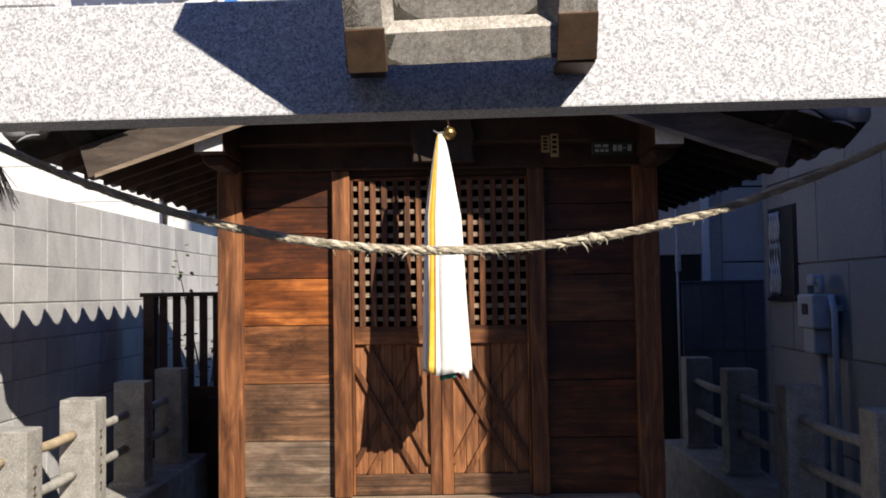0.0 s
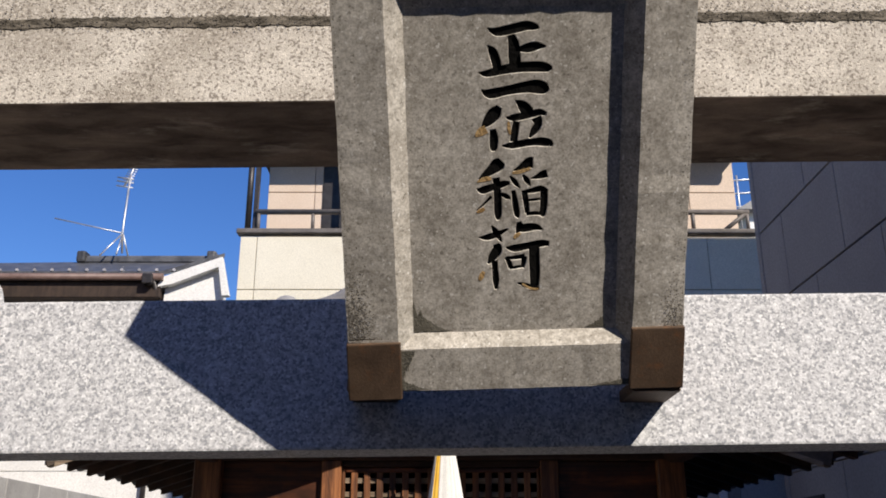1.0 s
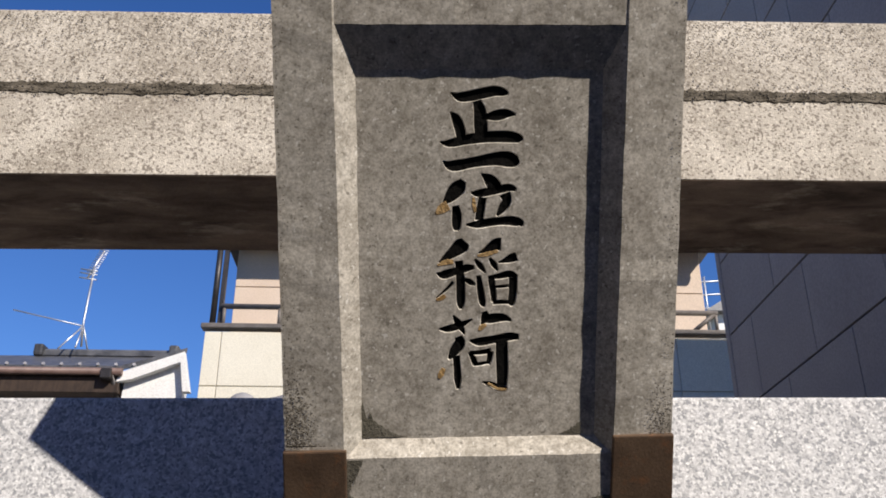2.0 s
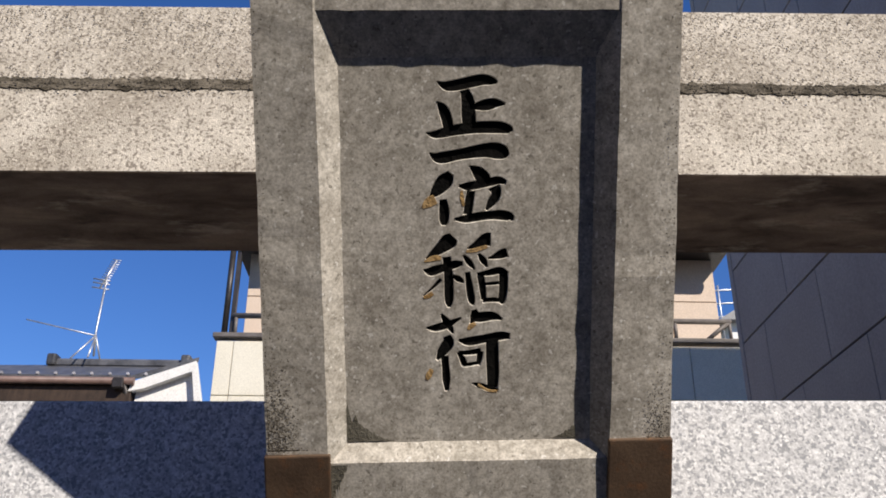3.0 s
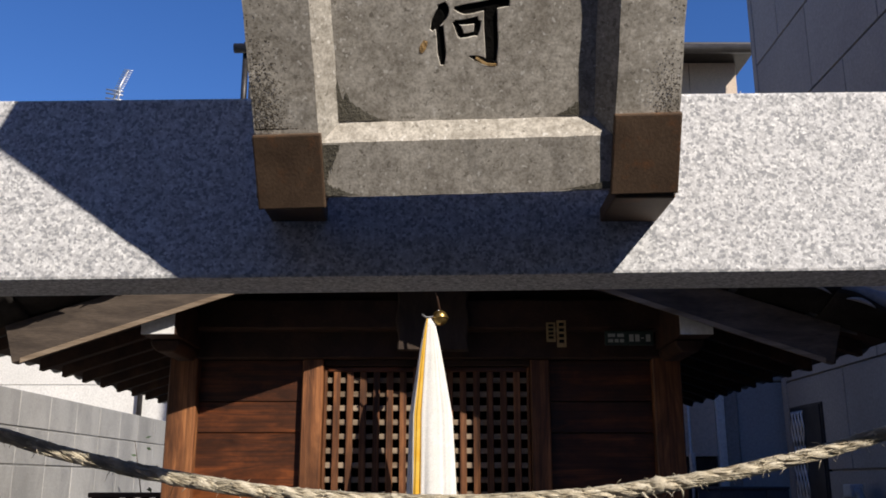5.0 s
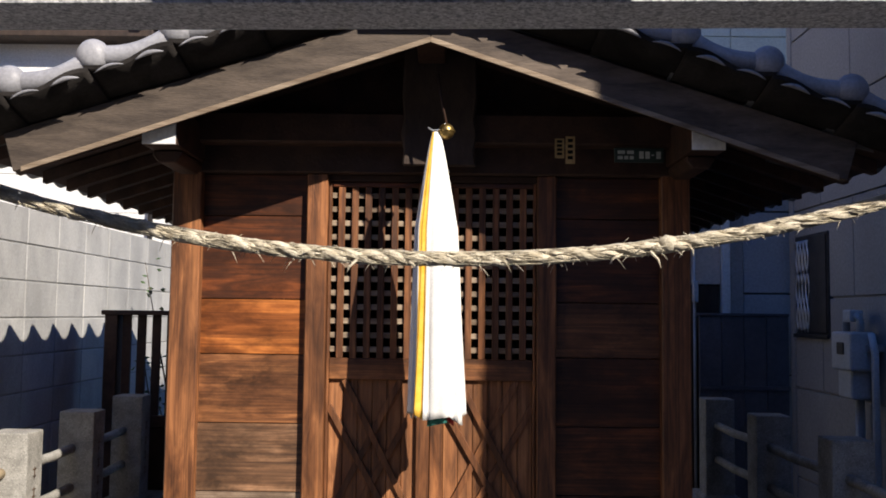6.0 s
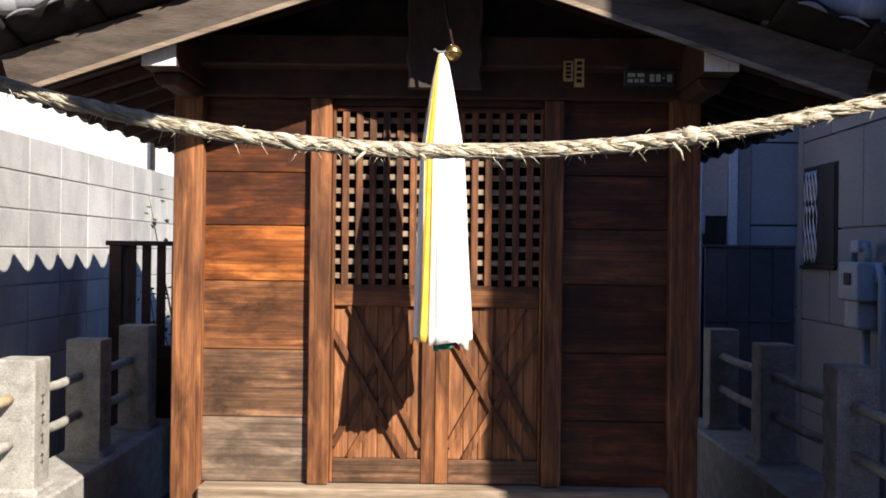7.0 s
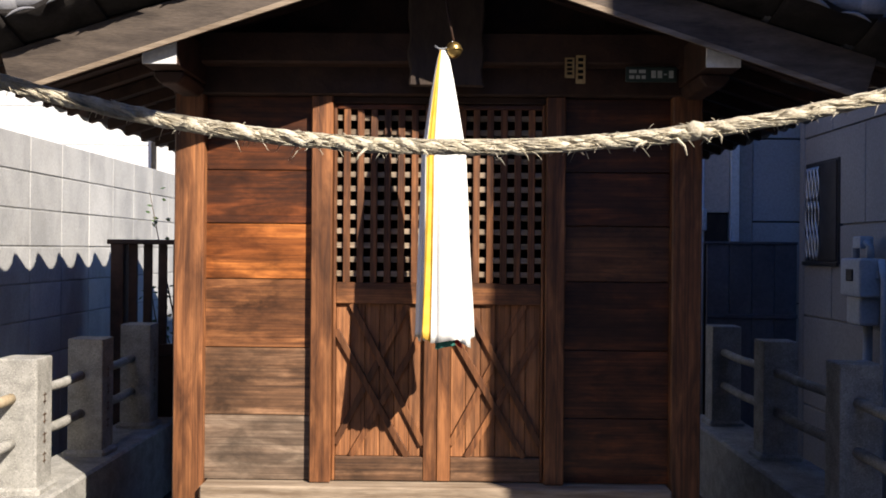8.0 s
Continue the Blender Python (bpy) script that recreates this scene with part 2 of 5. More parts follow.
DARK_METAL = material("dark_brown_metal", (0.035, 0.032, 0.032), (0.06, 0.055, 0.055), 8, rough=0.45, metal=0.4, fine=80)
RAIL_BROWN = material("grey_brown_painted_metal", (0.12, 0.105, 0.095), (0.19, 0.17, 0.155), 6, rough=0.5, fine=60)
GUTTER = material("red_brown_gutter", (0.12, 0.076, 0.066), (0.18, 0.118, 0.103), 8, rough=0.5, fine=80)
GALV = material("galvanised_metal", (0.55, 0.56, 0.58), (0.7, 0.71, 0.73), 12, rough=0.4, metal=0.8, fine=100)
PLASTIC = material("pale_grey_plastic", (0.42, 0.43, 0.43), (0.52, 0.53, 0.53), 6, rough=0.5, bump=0.1, fine=60)
PAINT_GREY = material("mid_grey_painted_metal", (0.2, 0.2, 0.2), (0.28, 0.28, 0.28), 6, rough=0.5, fine=60)
BLUE_SHEET = material("dull_blue_sheet", (0.095, 0.088, 0.095), (0.145, 0.135, 0.145), 3, rough=0.7, fine=40)
GROUND = material("packed_earth_and_gravel", (0.09, 0.079, 0.066), (0.17, 0.15, 0.125), 4, rough=0.95, bump=0.8, fine=50, vary=0)
PAVING = material("grey_paving_stone", (0.12, 0.114, 0.105), (0.21, 0.2, 0.187), 6, rough=0.9, bump=0.4, fine=120)
CLOTH = material("white_cotton_cloth", (0.78, 0.77, 0.73), (0.84, 0.83, 0.8), 20, rough=0.9, bump=0.25, fine=300, vary=0)
YELLOW = material("yellow_cotton_cloth", (0.72, 0.40, 0.03), (0.8, 0.5, 0.08), 20, rough=0.9, bump=0.25, fine=300, vary=0)
TEAL = material("green_cotton_cloth", (0.03, 0.16, 0.13), (0.05, 0.25, 0.2), 20, rough=0.9, fine=300, vary=0)
RED = material("red_cotton_cloth", (0.4, 0.03, 0.03), (0.55, 0.06, 0.05), 20, rough=0.9, fine=300, vary=0)
BRASS = material("tarnished_brass", (0.35, 0.22, 0.07), (0.55, 0.38, 0.14), 15, rough=0.35, metal=0.9, fine=90)
LEAF = material("dark_green_leaf", (0.03, 0.06, 0.02), (0.07, 0.12, 0.04), 30, rough=0.5, fine=100)
BARK = material("grey_brown_bark", (0.07, 0.05, 0.035), (0.13, 0.1, 0.07), 20, rough=0.9, fine=80)
PLATE = material("dark_green_enamel", (0.02, 0.035, 0.03), (0.03, 0.05, 0.045), 10, rough=0.4, fine=60)
PAPER = material("aged_paper", (0.38, 0.25, 0.11), (0.5, 0.36, 0.18), 40, rough=0.8, fine=100)
# brown staining under the lintel, darkened further to stand for shade there
STAINED_SHADE = material("stained_stone_with_shade", (0.075, 0.052, 0.039), (0.27, 0.2, 0.15), 9, (1, 2.5, 1), rough=0.95, bump=0.5, fine=260, stain=(11, (0.42, 0.355, 0.28), 0.56, 0.74), vary=0)
LICHEN = material("black_lichen_dirt", (0.085, 0.073, 0.058), (0.18, 0.157, 0.125), 60, rough=0.95, fine=400, vary=0)
JOINT = material("mottled_black_weather_band", (0.05, 0.042, 0.03), (0.3, 0.262, 0.21), 90, (0.5, 1, 1.6), rough=0.95, bump=0.4, fine=420, vary=0, contrast=(0.42, 0.75))
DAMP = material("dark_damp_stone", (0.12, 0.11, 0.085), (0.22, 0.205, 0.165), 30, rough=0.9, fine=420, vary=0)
PALE_INK = material("pale_grey_print", (0.4, 0.42, 0.4), (0.5, 0.52, 0.5), 40, rough=0.6, fine=100)


# ---- mesh helpers ----
def thing(name, label, category, at=(0, 0, 0), group="", kind=""):
    ob = new(name)
    ob.location = at
    return tagged(ob, label, category, group, kind)


def finish(bm, name, mat, smooth=False):
    me = bpy.data.meshes.new(name)
    bmesh.ops.recalc_face_normals(bm, faces=bm.faces)
    if smooth:
        for f in bm.faces:
            f.smooth = True
    bm.to_mesh(me)
    bm.free()
    me.materials.append(mat)
    return me


def part(name, bm, mat, parent=None, label="", smooth=False):
    me = bm if isinstance(bm, bpy.types.Mesh) else finish(bm, name, mat, smooth)
    ob = new(name, me)
    if parent:
        ob.parent = parent
    if label:
        ob["label"] = label
    return ob


def box(x0, x1, y0, y1, z0, z1, bevel=0.0, bm=None, seg=1):
    out = bm or bmesh.new()
    v = bmesh.ops.create_cube(out, size=1.0, matrix=Matrix.Translation(((x0 + x1) / 2, (y0 + y1) / 2, (z0 + z1) / 2))
                              @ Matrix.Diagonal((x1 - x0, y1 - y0, z1 - z0, 1)))["verts"]
    if bevel:
        edges = list({e for a in v for e in a.link_edges})
        bmesh.ops.bevel(out, geom=edges, offset=bevel, segments=seg, affect="EDGES", profile=0.6)
    return out


def prism(outline, y0, y1, bevel=0.0):
    """An outline in x and z drawn out from y0 to y1."""
    bm = bmesh.new()
    f = bm.faces.new([bm.verts.new((x, y0, z)) for x, z in outline])
    ret = bmesh.ops.extrude_face_region(bm, geom=[f])
    bmesh.ops.translate(bm, verts=[g for g in ret["geom"] if isinstance(g, bmesh.types.BMVert)], vec=(0, y1 - y0, 0))
    if bevel:
        bmesh.ops.bevel(bm, geom=list(bm.edges), offset=bevel, segments=1, affect="EDGES")
    return bm


def tube(points, radius, sides=8, bm=None, caps=True):
    """A round bar along points; radius is a number or one for each point."""
    out = bm or bmesh.new()
    pts = [Vector(p) for p in points]
    rings = []
    for i, p in enumerate(pts):
        d = (pts[min(i + 1, len(pts) - 1)] - pts[max(i - 1, 0)]).normalized()
        side = d.cross(Vector((0, 0, 1)) if abs(d.z) < 0.9 else Vector((1, 0, 0))).normalized()
        up = side.cross(d)
        r = radius if isinstance(radius, (int, float)) else radius[i]
        rings.append([out.verts.new(p + r * (math.cos(a) * side + math.sin(a) * up)) for a in (2 * math.pi * k / sides for k in range(sides))])
    for a, b in zip(rings, rings[1:]):
        for k in range(sides):
            out.faces.new((a[k], a[(k + 1) % sides], b[(k + 1) % sides], b[k])).smooth = True
    if caps:
        out.faces.new(rings[0][::-1])
        out.faces.new(rings[-1])
    return out


def rough_up(bm, amount, size):
    for v in bm.verts:
        v.co += amount * noise.noise_vector(v.co * size)
    return bm


# ---- ground ----
bm = bmesh.new()
bmesh.ops.create_grid(bm, x_segments=60, y_segments=60, size=150)
tagged(part("ground", bm, GROUND), "packed earth and gravel yard round the shrine", "ground", kind="structure")

# ---- the torii: pale granite tie beam, older top beams, plaque ----
torii = thing("torii", "stone torii gate with a pale granite tie beam", "torii", (0, 1.29, 0))
torii.rotation_euler = (0, radians(-0.7), 0)
CX = 0.078  # middle of the gate
for sx in (-1, 1):
    bm = tube([(CX + sx * (0.89 - 0.022 * z), 0, z) for z in (0.0, 0.1, 0.9, 1.7, 2.15)], [0.125, 0.115, 0.108, 0.1, 0.097], 28)
    part("pillar", bm, OLD_STONE, torii)
    bm = bmesh.new()
    v = [bm.verts.new((CX + sx * x, y, z)) for x, y, z in ((0.575, -0.033, 1.928), (0.78, -0.033, 1.928), (0.78, -0.033, 2.02), (0.63, -0.033, 1.998), (0.585, -0.033, 1.966))]
    f = bm.faces.new(v)
    r = bmesh.ops.extrude_face_region(bm, geom=[f])
    bmesh.ops.translate(bm, verts=[g for g in r["geom"] if isinstance(g, bmesh.types.BMVert)], vec=(0, 0.066, 0))
    bmesh.ops.bevel(bm, geom=list(bm.edges), offset=0.004, segments=1, affect="EDGES")
    part("wedge", bm, GRANITE, torii, "pale granite wedge")
part("tie_beam", box(CX - 1.15, CX + 1.15, -0.036, 0.036, 1.757, 1.928, 0.003, seg=2), GRANITE, torii, "pale speckled granite tie beam")


def top_beam(z0, z1, y0, y1, rise, edge=0.004):
    """A beam whose ends sweep up a little."""
    bm = bmesh.new()
    rings = []
    for i in range(41):
        x = -1.35 + 2.7 * i / 40
        lift = rise * max(0.0, abs(x) - 0.6) ** 2
        rings.append([bm.verts.new((CX + x, y, z + lift)) for y, z in ((y0, z0), (y1, z0), (y1, z1), (y0, z1))])
    for a, b in zip(rings, rings[1:]):
        for k in range(4):
            bm.faces.new((a[k], a[(k + 1) % 4], b[(k + 1) % 4], b[k]))
    bm.faces.new(rings[0])
    bm.faces.new(rings[-1])
    long_edges = [e for e in bm.edges if abs(e.verts[0].co.y - e.verts[1].co.y) < 1e-5 and abs(e.verts[0].co.x - e.verts[1].co.x) > 0.01]
    bmesh.ops.bevel(bm, geom=long_edges, offset=edge, segments=2, affect="EDGES")
    return bm


part("lower_lintel", top_beam(2.15, 2.2525, -0.0955, 0.089, 0.10), OLD_STONE, torii, "weathered speckled stone lintel")
# thin sheet: brown stains plus the underside's shade put into the colour
part("weather_crust", top_beam(2.1488, 2.1503, -0.0945, 0.088, 0.10, 0.0005), STAINED_SHADE, torii, "brown stained sheet under the lintel with shade in its colour")
part("upper_lintel", top_beam(2.253, 2.3625, -0.096, 0.096, 0.10), OLD_STONE, torii, "weathered speckled stone lintel")


def ragged(x0, x1, z0, z1, y, step=0.006, seed=0.0, wild=1.0):
    """A thin crust with uneven upper and lower edges."""
    bm = bmesh.new()
    n = max(4, int((x1 - x0) / step))
    cols = []
    for i in range(n + 1):
        x = x0 + (x1 - x0) * i / n
        ends = min(1.0, 6.0 * min(i, n - i) / n + 0.02)
        m, h = (z0 + z1) / 2, (z1 - z0) / 2 * ends
        lo = m - h * (0.55 + wild * 0.9 * abs(noise.noise((x * 70, seed, 1.0))) + 0.35 * noise.noise((x * 9, seed, 5.0)))
        hi = m + h * (0.55 + wild * 0.9 * abs(noise.noise((x * 80, seed, 9.0))) + 0.35 * noise.noise((x * 7, seed, 3.0)))
        cols.append([bm.verts.new((x, yy, zz)) for yy, zz in ((y, lo), (y, hi), (y + 0.004, hi), (y + 0.004, lo))])
    for p, q in zip(cols, cols[1:]):
        for k in range(4):
            bm.faces.new((p[k], p[(k + 1) % 4], q[(k + 1) % 4], q[k]))
    bm.faces.new(cols[0])
    bm.faces.new(cols[-1])
    return bm


def flakes(count, place, size, seed):
    """Many tiny flat crusts, at the places that place() draws: x, y and z."""
    r = random.Random(seed)
    bm = bmesh.new()
    for _ in range(count):
        p = Vector(place(r))
        w = size * r.uniform(0.3, 1.0)
        n = r.choice((5, 6, 7))
        ring = []
        for k in range(n):
            t = 2 * math.pi * k / n + r.uniform(-0.3, 0.3)
            q = w * r.uniform(0.45, 1.0)
            ring.append((p.x + q * math.cos(t), p.z + q * math.sin(t)))
        bm.faces.new([bm.verts.new((x, p.y - 0.0012, z)) for x, z in ring])
    return bm


part("joint_band", ragged(CX - 1.2, CX + 1.2, 2.2465, 2.2675, -0.0968, 0.003, 3.0, 0.6), JOINT, torii, "blackened weathered band along the joint")
for y, z, dz, n in ((-0.0972, 2.256, 0.0055, 2600), (-0.0965, 2.268, 0.006, 700)):
    bm = flakes(n, lambda r: (CX + r.uniform(-0.9, 0.9), y, r.gauss(z, dz)), 0.0017, 3)
    tagged(part("lichen", bm, LICHEN, torii, "black lichen specks along the joint"), kind="stuff")
bm = flakes(5200, lambda r: (CX + r.uniform(-0.9, 0.9), -0.0965, 2.358 - abs(r.gauss(0, 0.045)) % 0.09), 0.0014, 5)
tagged(part("lichen", bm, LICHEN, torii, "scattered dark lichen specks"), kind="stuff")
part("strut", box(CX - 0.06, CX + 0.06, -0.05, 0.05, 1.926, 2.152, 0.004), OLD_STONE, torii)

# ---- the plaque, leaning forward ----
plaque = thing("stone_plaque", "grey carved stone name plaque with black characters", "plaque", (0.081, 1.155, 1.8657))
plaque.rotation_euler = (radians(34), radians(-1.7), 0)


def slab(outline, y0, y1, bevel=0.002):
    return prism(outline, y0, y1, bevel)


PB, PT, PW0, PW1 = 0.0, 0.3145, 0.102, 0.101  # panel: bottom, top, half widths
FN = -0.013  # frame front, towards the viewer
panel_face = part("panel", slab([(-PW0 - 0.02, PB - 0.02), (PW0 + 0.02, PB - 0.02), (PW1 + 0.02, PT + 0.02), (-PW1 - 0.02, PT + 0.02)], 0.0, 0.045), PLAQUE_STONE, plaque)


def frame_board(sx):
    """A side board: flat face, bevelled inner edge."""
    bm = bmesh.new()
    ring = []
    for v, wi, wf, wo in ((-0.057, PW0 - 0.0005, 0.1175, 0.1695), (0.392, PW1 + 0.001, 0.1215, 0.1695)):
        ring.append([bm.verts.new((sx * x, y, v)) for x, y in ((wi, 0.0), (wf, FN), (wo, FN + 0.002), (wo + 0.001, 0.045), (wi, 0.045))])
    for k in range(5):
        bm.faces.new((ring[0][k], ring[0][(k + 1) % 5], ring[1][(k + 1) % 5], ring[1][k]))
    bm.faces.new(ring[0])
    bm.faces.new(ring[1])
    bmesh.ops.subdivide_edges(bm, edges=[e for e in bm.edges if abs(e.verts[0].co.z - e.verts[1].co.z) > 0.1], cuts=24, use_grid_fill=True)
    return rough_up(bm, 0.0007, 60)


for sx in (-1, 1):
    part("frame_side", frame_board(sx), PLAQUE_STONE, plaque)
    x0, x1 = sorted((sx * 0.116, sx * 0.171))
    lift = 0.009 if sx > 0 else 0.0
    part("corner_cap", rough_up(box(x0, x1, FN - 0.003, 0.05, -0.068 + 0.5 * lift, -0.006 + lift, 0.0015, seg=2), 0.0008, 50), RUST, plaque, "rusty brown corner cap")
    # a level iron foot from the cap back to the tie beam
    lean = Matrix.Translation(plaque.location) @ plaque.rotation_euler.to_matrix().to_4x4()
    fx0, fx1 = sorted((plaque.location.x + sx * 0.122, plaque.location.x + sx * 0.172))
    foot = part("bracket", box(fx0, fx1, 1.182, 1.2535, 1.807, 1.82, 0.001), RUST, plaque, "rusty iron bracket to the beam")
    foot.matrix_local = lean.inverted()


def rail(v_in, v_front, v_out, w_in, w_front):
    bm = bmesh.new()
    ring = [[bm.verts.new((sx * x, y, v)) for x, y, v in ((w_in, 0.0005, v_in), (w_front, FN + 0.001, v_front), (w_front, FN + 0.001, v_out), (w_front, 0.045, v_out), (w_in, 0.045, v_in))] for sx in (-1, 1)]
    for k in range(5):
        bm.faces.new((ring[0][k], ring[0][(k + 1) % 5], ring[1][(k + 1) % 5], ring[1][k]))
    bm.faces.new(ring[0])
    bm.faces.new(ring[1])
    bmesh.ops.subdivide_edges(bm, edges=[e for e in bm.edges if abs(e.verts[0].co.x - e.verts[1].co.x) > 0.1], cuts=16, use_grid_fill=True)
    return rough_up(bm, 0.0007, 60)


part("frame_bottom", rail(0.001, -0.0145, -0.060, PW0, 0.117), PLAQUE_STONE, plaque)
part("frame_top", rail(0.3135, 0.354, 0.392, PW1, 0.121), PLAQUE_STONE, plaque)


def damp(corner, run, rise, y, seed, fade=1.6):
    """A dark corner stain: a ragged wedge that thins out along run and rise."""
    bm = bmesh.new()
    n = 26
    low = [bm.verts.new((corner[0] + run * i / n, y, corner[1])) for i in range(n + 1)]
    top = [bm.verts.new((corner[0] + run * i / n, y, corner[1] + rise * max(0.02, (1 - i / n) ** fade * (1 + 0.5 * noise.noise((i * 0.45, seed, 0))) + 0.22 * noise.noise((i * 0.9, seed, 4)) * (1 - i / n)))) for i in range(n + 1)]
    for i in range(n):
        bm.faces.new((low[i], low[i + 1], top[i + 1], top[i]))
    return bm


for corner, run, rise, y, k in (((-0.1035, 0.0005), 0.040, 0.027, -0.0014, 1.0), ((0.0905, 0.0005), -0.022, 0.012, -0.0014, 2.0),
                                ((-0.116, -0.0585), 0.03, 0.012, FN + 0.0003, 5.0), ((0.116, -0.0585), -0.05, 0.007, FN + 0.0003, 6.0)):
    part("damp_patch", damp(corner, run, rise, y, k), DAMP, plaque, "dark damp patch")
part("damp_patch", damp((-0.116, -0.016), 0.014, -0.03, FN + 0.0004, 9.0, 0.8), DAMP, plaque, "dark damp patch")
for n, x0, sx, v0, sv, k in ((1500, -0.158, 0.008, 0.005, 0.03, 1), (420, 0.16, 0.006, 0.01, 0.02, 2), (240, -0.166, 0.003, 0.15, 0.15, 3), (160, 0.167, 0.003, 0.2, 0.15, 4)):
    bm = flakes(n, lambda r: (max(-0.167, min(0.167, r.gauss(x0, sx))), FN + 0.0005, max(-0.002, min(0.38, r.gauss(v0, sv)))), 0.0010, k)
    tagged(part("moss", bm, LICHEN, plaque, "black moss specks"), kind="stuff")


def brush(pts):
    """A stroke's two sides, smoothed: points x, z and breadth in millimetres."""
    fine = []
    for i in range(len(pts) - 1):
        p0, p1, p2, p3 = (Vector(pts[max(0, min(len(pts) - 1, i + k))]) for k in (-1, 0, 1, 2))
        for k in range(4):
            t = k / 4
            fine.append(0.5 * (2 * p1 + (p2 - p0) * t + (2 * p0 - 5 * p1 + 4 * p2 - p3) * t * t + (3 * p1 - p0 - 3 * p2 + p3) * t ** 3))
    fine.append(Vector(pts[-1]))
    sides = []
    for i, p in enumerate(fine):
        d = fine[min(i + 1, len(fine) - 1)] - fine[max(i - 1, 0)]
        d = Vector((d.x, d.y)).normalized()
        sides.append((Vector((p.x, p.y)), Vector((-d.y, d.x)), d, max(p.z, 0.5) / 2))
    return sides


def groove(bm, pts, levels):
    """A closed solid along a stroke; levels: depth and how far its walls stand out there, in millimetres."""
    sides = brush(pts)
    rings = []
    for depth, out in levels:
        ring = []
        n = len(sides) - 1
        for i, (p, q, d, w) in enumerate(sides):
            ring.append(p + q * max(w + out, 0.08) + d * (out if i == n else -out if i == 0 else 0.0))
        for i in range(n, -1, -1):
            p, q, d, w = sides[i]
            ring.append(p - q * max(w + out, 0.08) + d * (out if i == n else -out if i == 0 else 0.0))
        rings.append([bm.verts.new((v.x / 1000, depth / 1000, v.y / 1000)) for v in ring])
    m = len(rings[0])
    h = m // 2
    for lo, hi in zip(rings, rings[1:]):
        for k in range(m):
            bm.faces.new((lo[k], lo[(k + 1) % m], hi[(k + 1) % m], hi[k]))
    for ring, turn in ((rings[0], 1), (rings[-1], -1)):
        for i in range(h - 1):
            bm.faces.new([ring[i], ring[m - 1 - i], ring[m - 2 - i], ring[i + 1]][::turn])
    bmesh.ops.recalc_face_normals(bm, faces=bm.faces)


# brush strokes of the five characters and the bare ochre patches: across, up and breadth in millimetres
SEI = [[(-24.3, 299.4, 0.9), (-16.1, 295.8, 7.7), (-0.6, 298.2, 8.9), (11.8, 300.7, 8.6), (19.5, 299.8, 6.5), (23.8, 298.7, 1.9)],
       [(-2.5, 292.6, 6.8), (-0.0, 284.2, 10.2), (0.6, 273.5, 11.2), (1.3, 265.0, 10.9)],
       [(5.3, 279.2, 4.6), (14.6, 280.6, 9.0), (22.4, 282.0, 7.4), (30.1, 281.4, 1.6)],
       [(-24.8, 283.3, 0.9), (-20.2, 278.1, 7.7), (-16.8, 269.1, 8.7), (-15.8, 262.2, 7.8)],
       [(-33.4, 258.7, 0.9), (-26.0, 257.3, 6.2), (-10.4, 260.6, 8.5), (6.7, 262.6, 9.3), (25.3, 262.6, 9.6), (33.9, 260.9, 6.8), (35.9, 259.7, 1.9)]]
ICHI = [[(-30.9, 242.4, 0.9), (-23.2, 238.4, 9.0), (-6.0, 241.2, 8.6), (12.7, 244.0, 10.9), (23.6, 243.8, 13.1), (30.6, 241.8, 9.7), (33.6, 241.0, 2.2)]]
KURAI = [[(-14.1, 225.9, 5.3), (-18.5, 219.7, 12.5), (-25.6, 211.7, 9.4), (-30.8, 206.2, 2.2)],
       [(-20.4, 204.4, 5.3), (-19.5, 196.2, 8.2), (-19.7, 186.8, 7.2), (-19.8, 183.3, 3.1)],
       [(1.6, 231.5, 0.9), (7.5, 227.3, 9.1), (12.4, 221.5, 11.6), (14.0, 216.8, 9.4)],
       [(-7.2, 215.6, 1.6), (-0.2, 215.0, 6.6), (15.5, 217.8, 6.6), (25.0, 219.7, 6.3), (31.2, 218.0, 3.1)],
       [(2.6, 211.5, 6.3), (0.9, 202.1, 7.1), (-0.5, 191.9, 6.9)],
       [(21.5, 214.6, 9.7), (23.3, 208.8, 7.5), (19.3, 201.8, 7.1), (15.0, 195.6, 1.9)],
       [(-11.2, 188.2, 1.6), (-2.1, 188.3, 6.3), (9.0, 190.2, 7.1), (18.4, 191.1, 6.9), (27.9, 191.2, 8.2), (34.8, 189.5, 6.9), (36.5, 186.5, 1.6)]]
INE_LEFT = [[(-12.2, 173.5, 8.3), (-15.5, 170.2, 12.9), (-22.2, 164.6, 9.6), (-28.9, 159.7, 5.6), (-34.8, 155.6, 1.0)],
       [(-36.6, 146.5, 1.0), (-30.9, 145.0, 7.5), (-20.8, 147.8, 6.6), (-10.8, 150.6, 6.6), (-4.5, 151.6, 3.0)],
       [(-17.7, 156.9, 6.6), (-16.7, 146.0, 7.0), (-16.1, 134.2, 7.5), (-16.0, 120.7, 7.0), (-16.0, 114.8, 2.3)],
       [(-22.7, 138.6, 2.3), (-28.6, 132.0, 2.3), (-37.1, 124.6, 0.7)],
       [(-12.6, 140.9, 2.7), (-7.7, 138.3, 5.0), (-3.6, 135.7, 1.3)]]
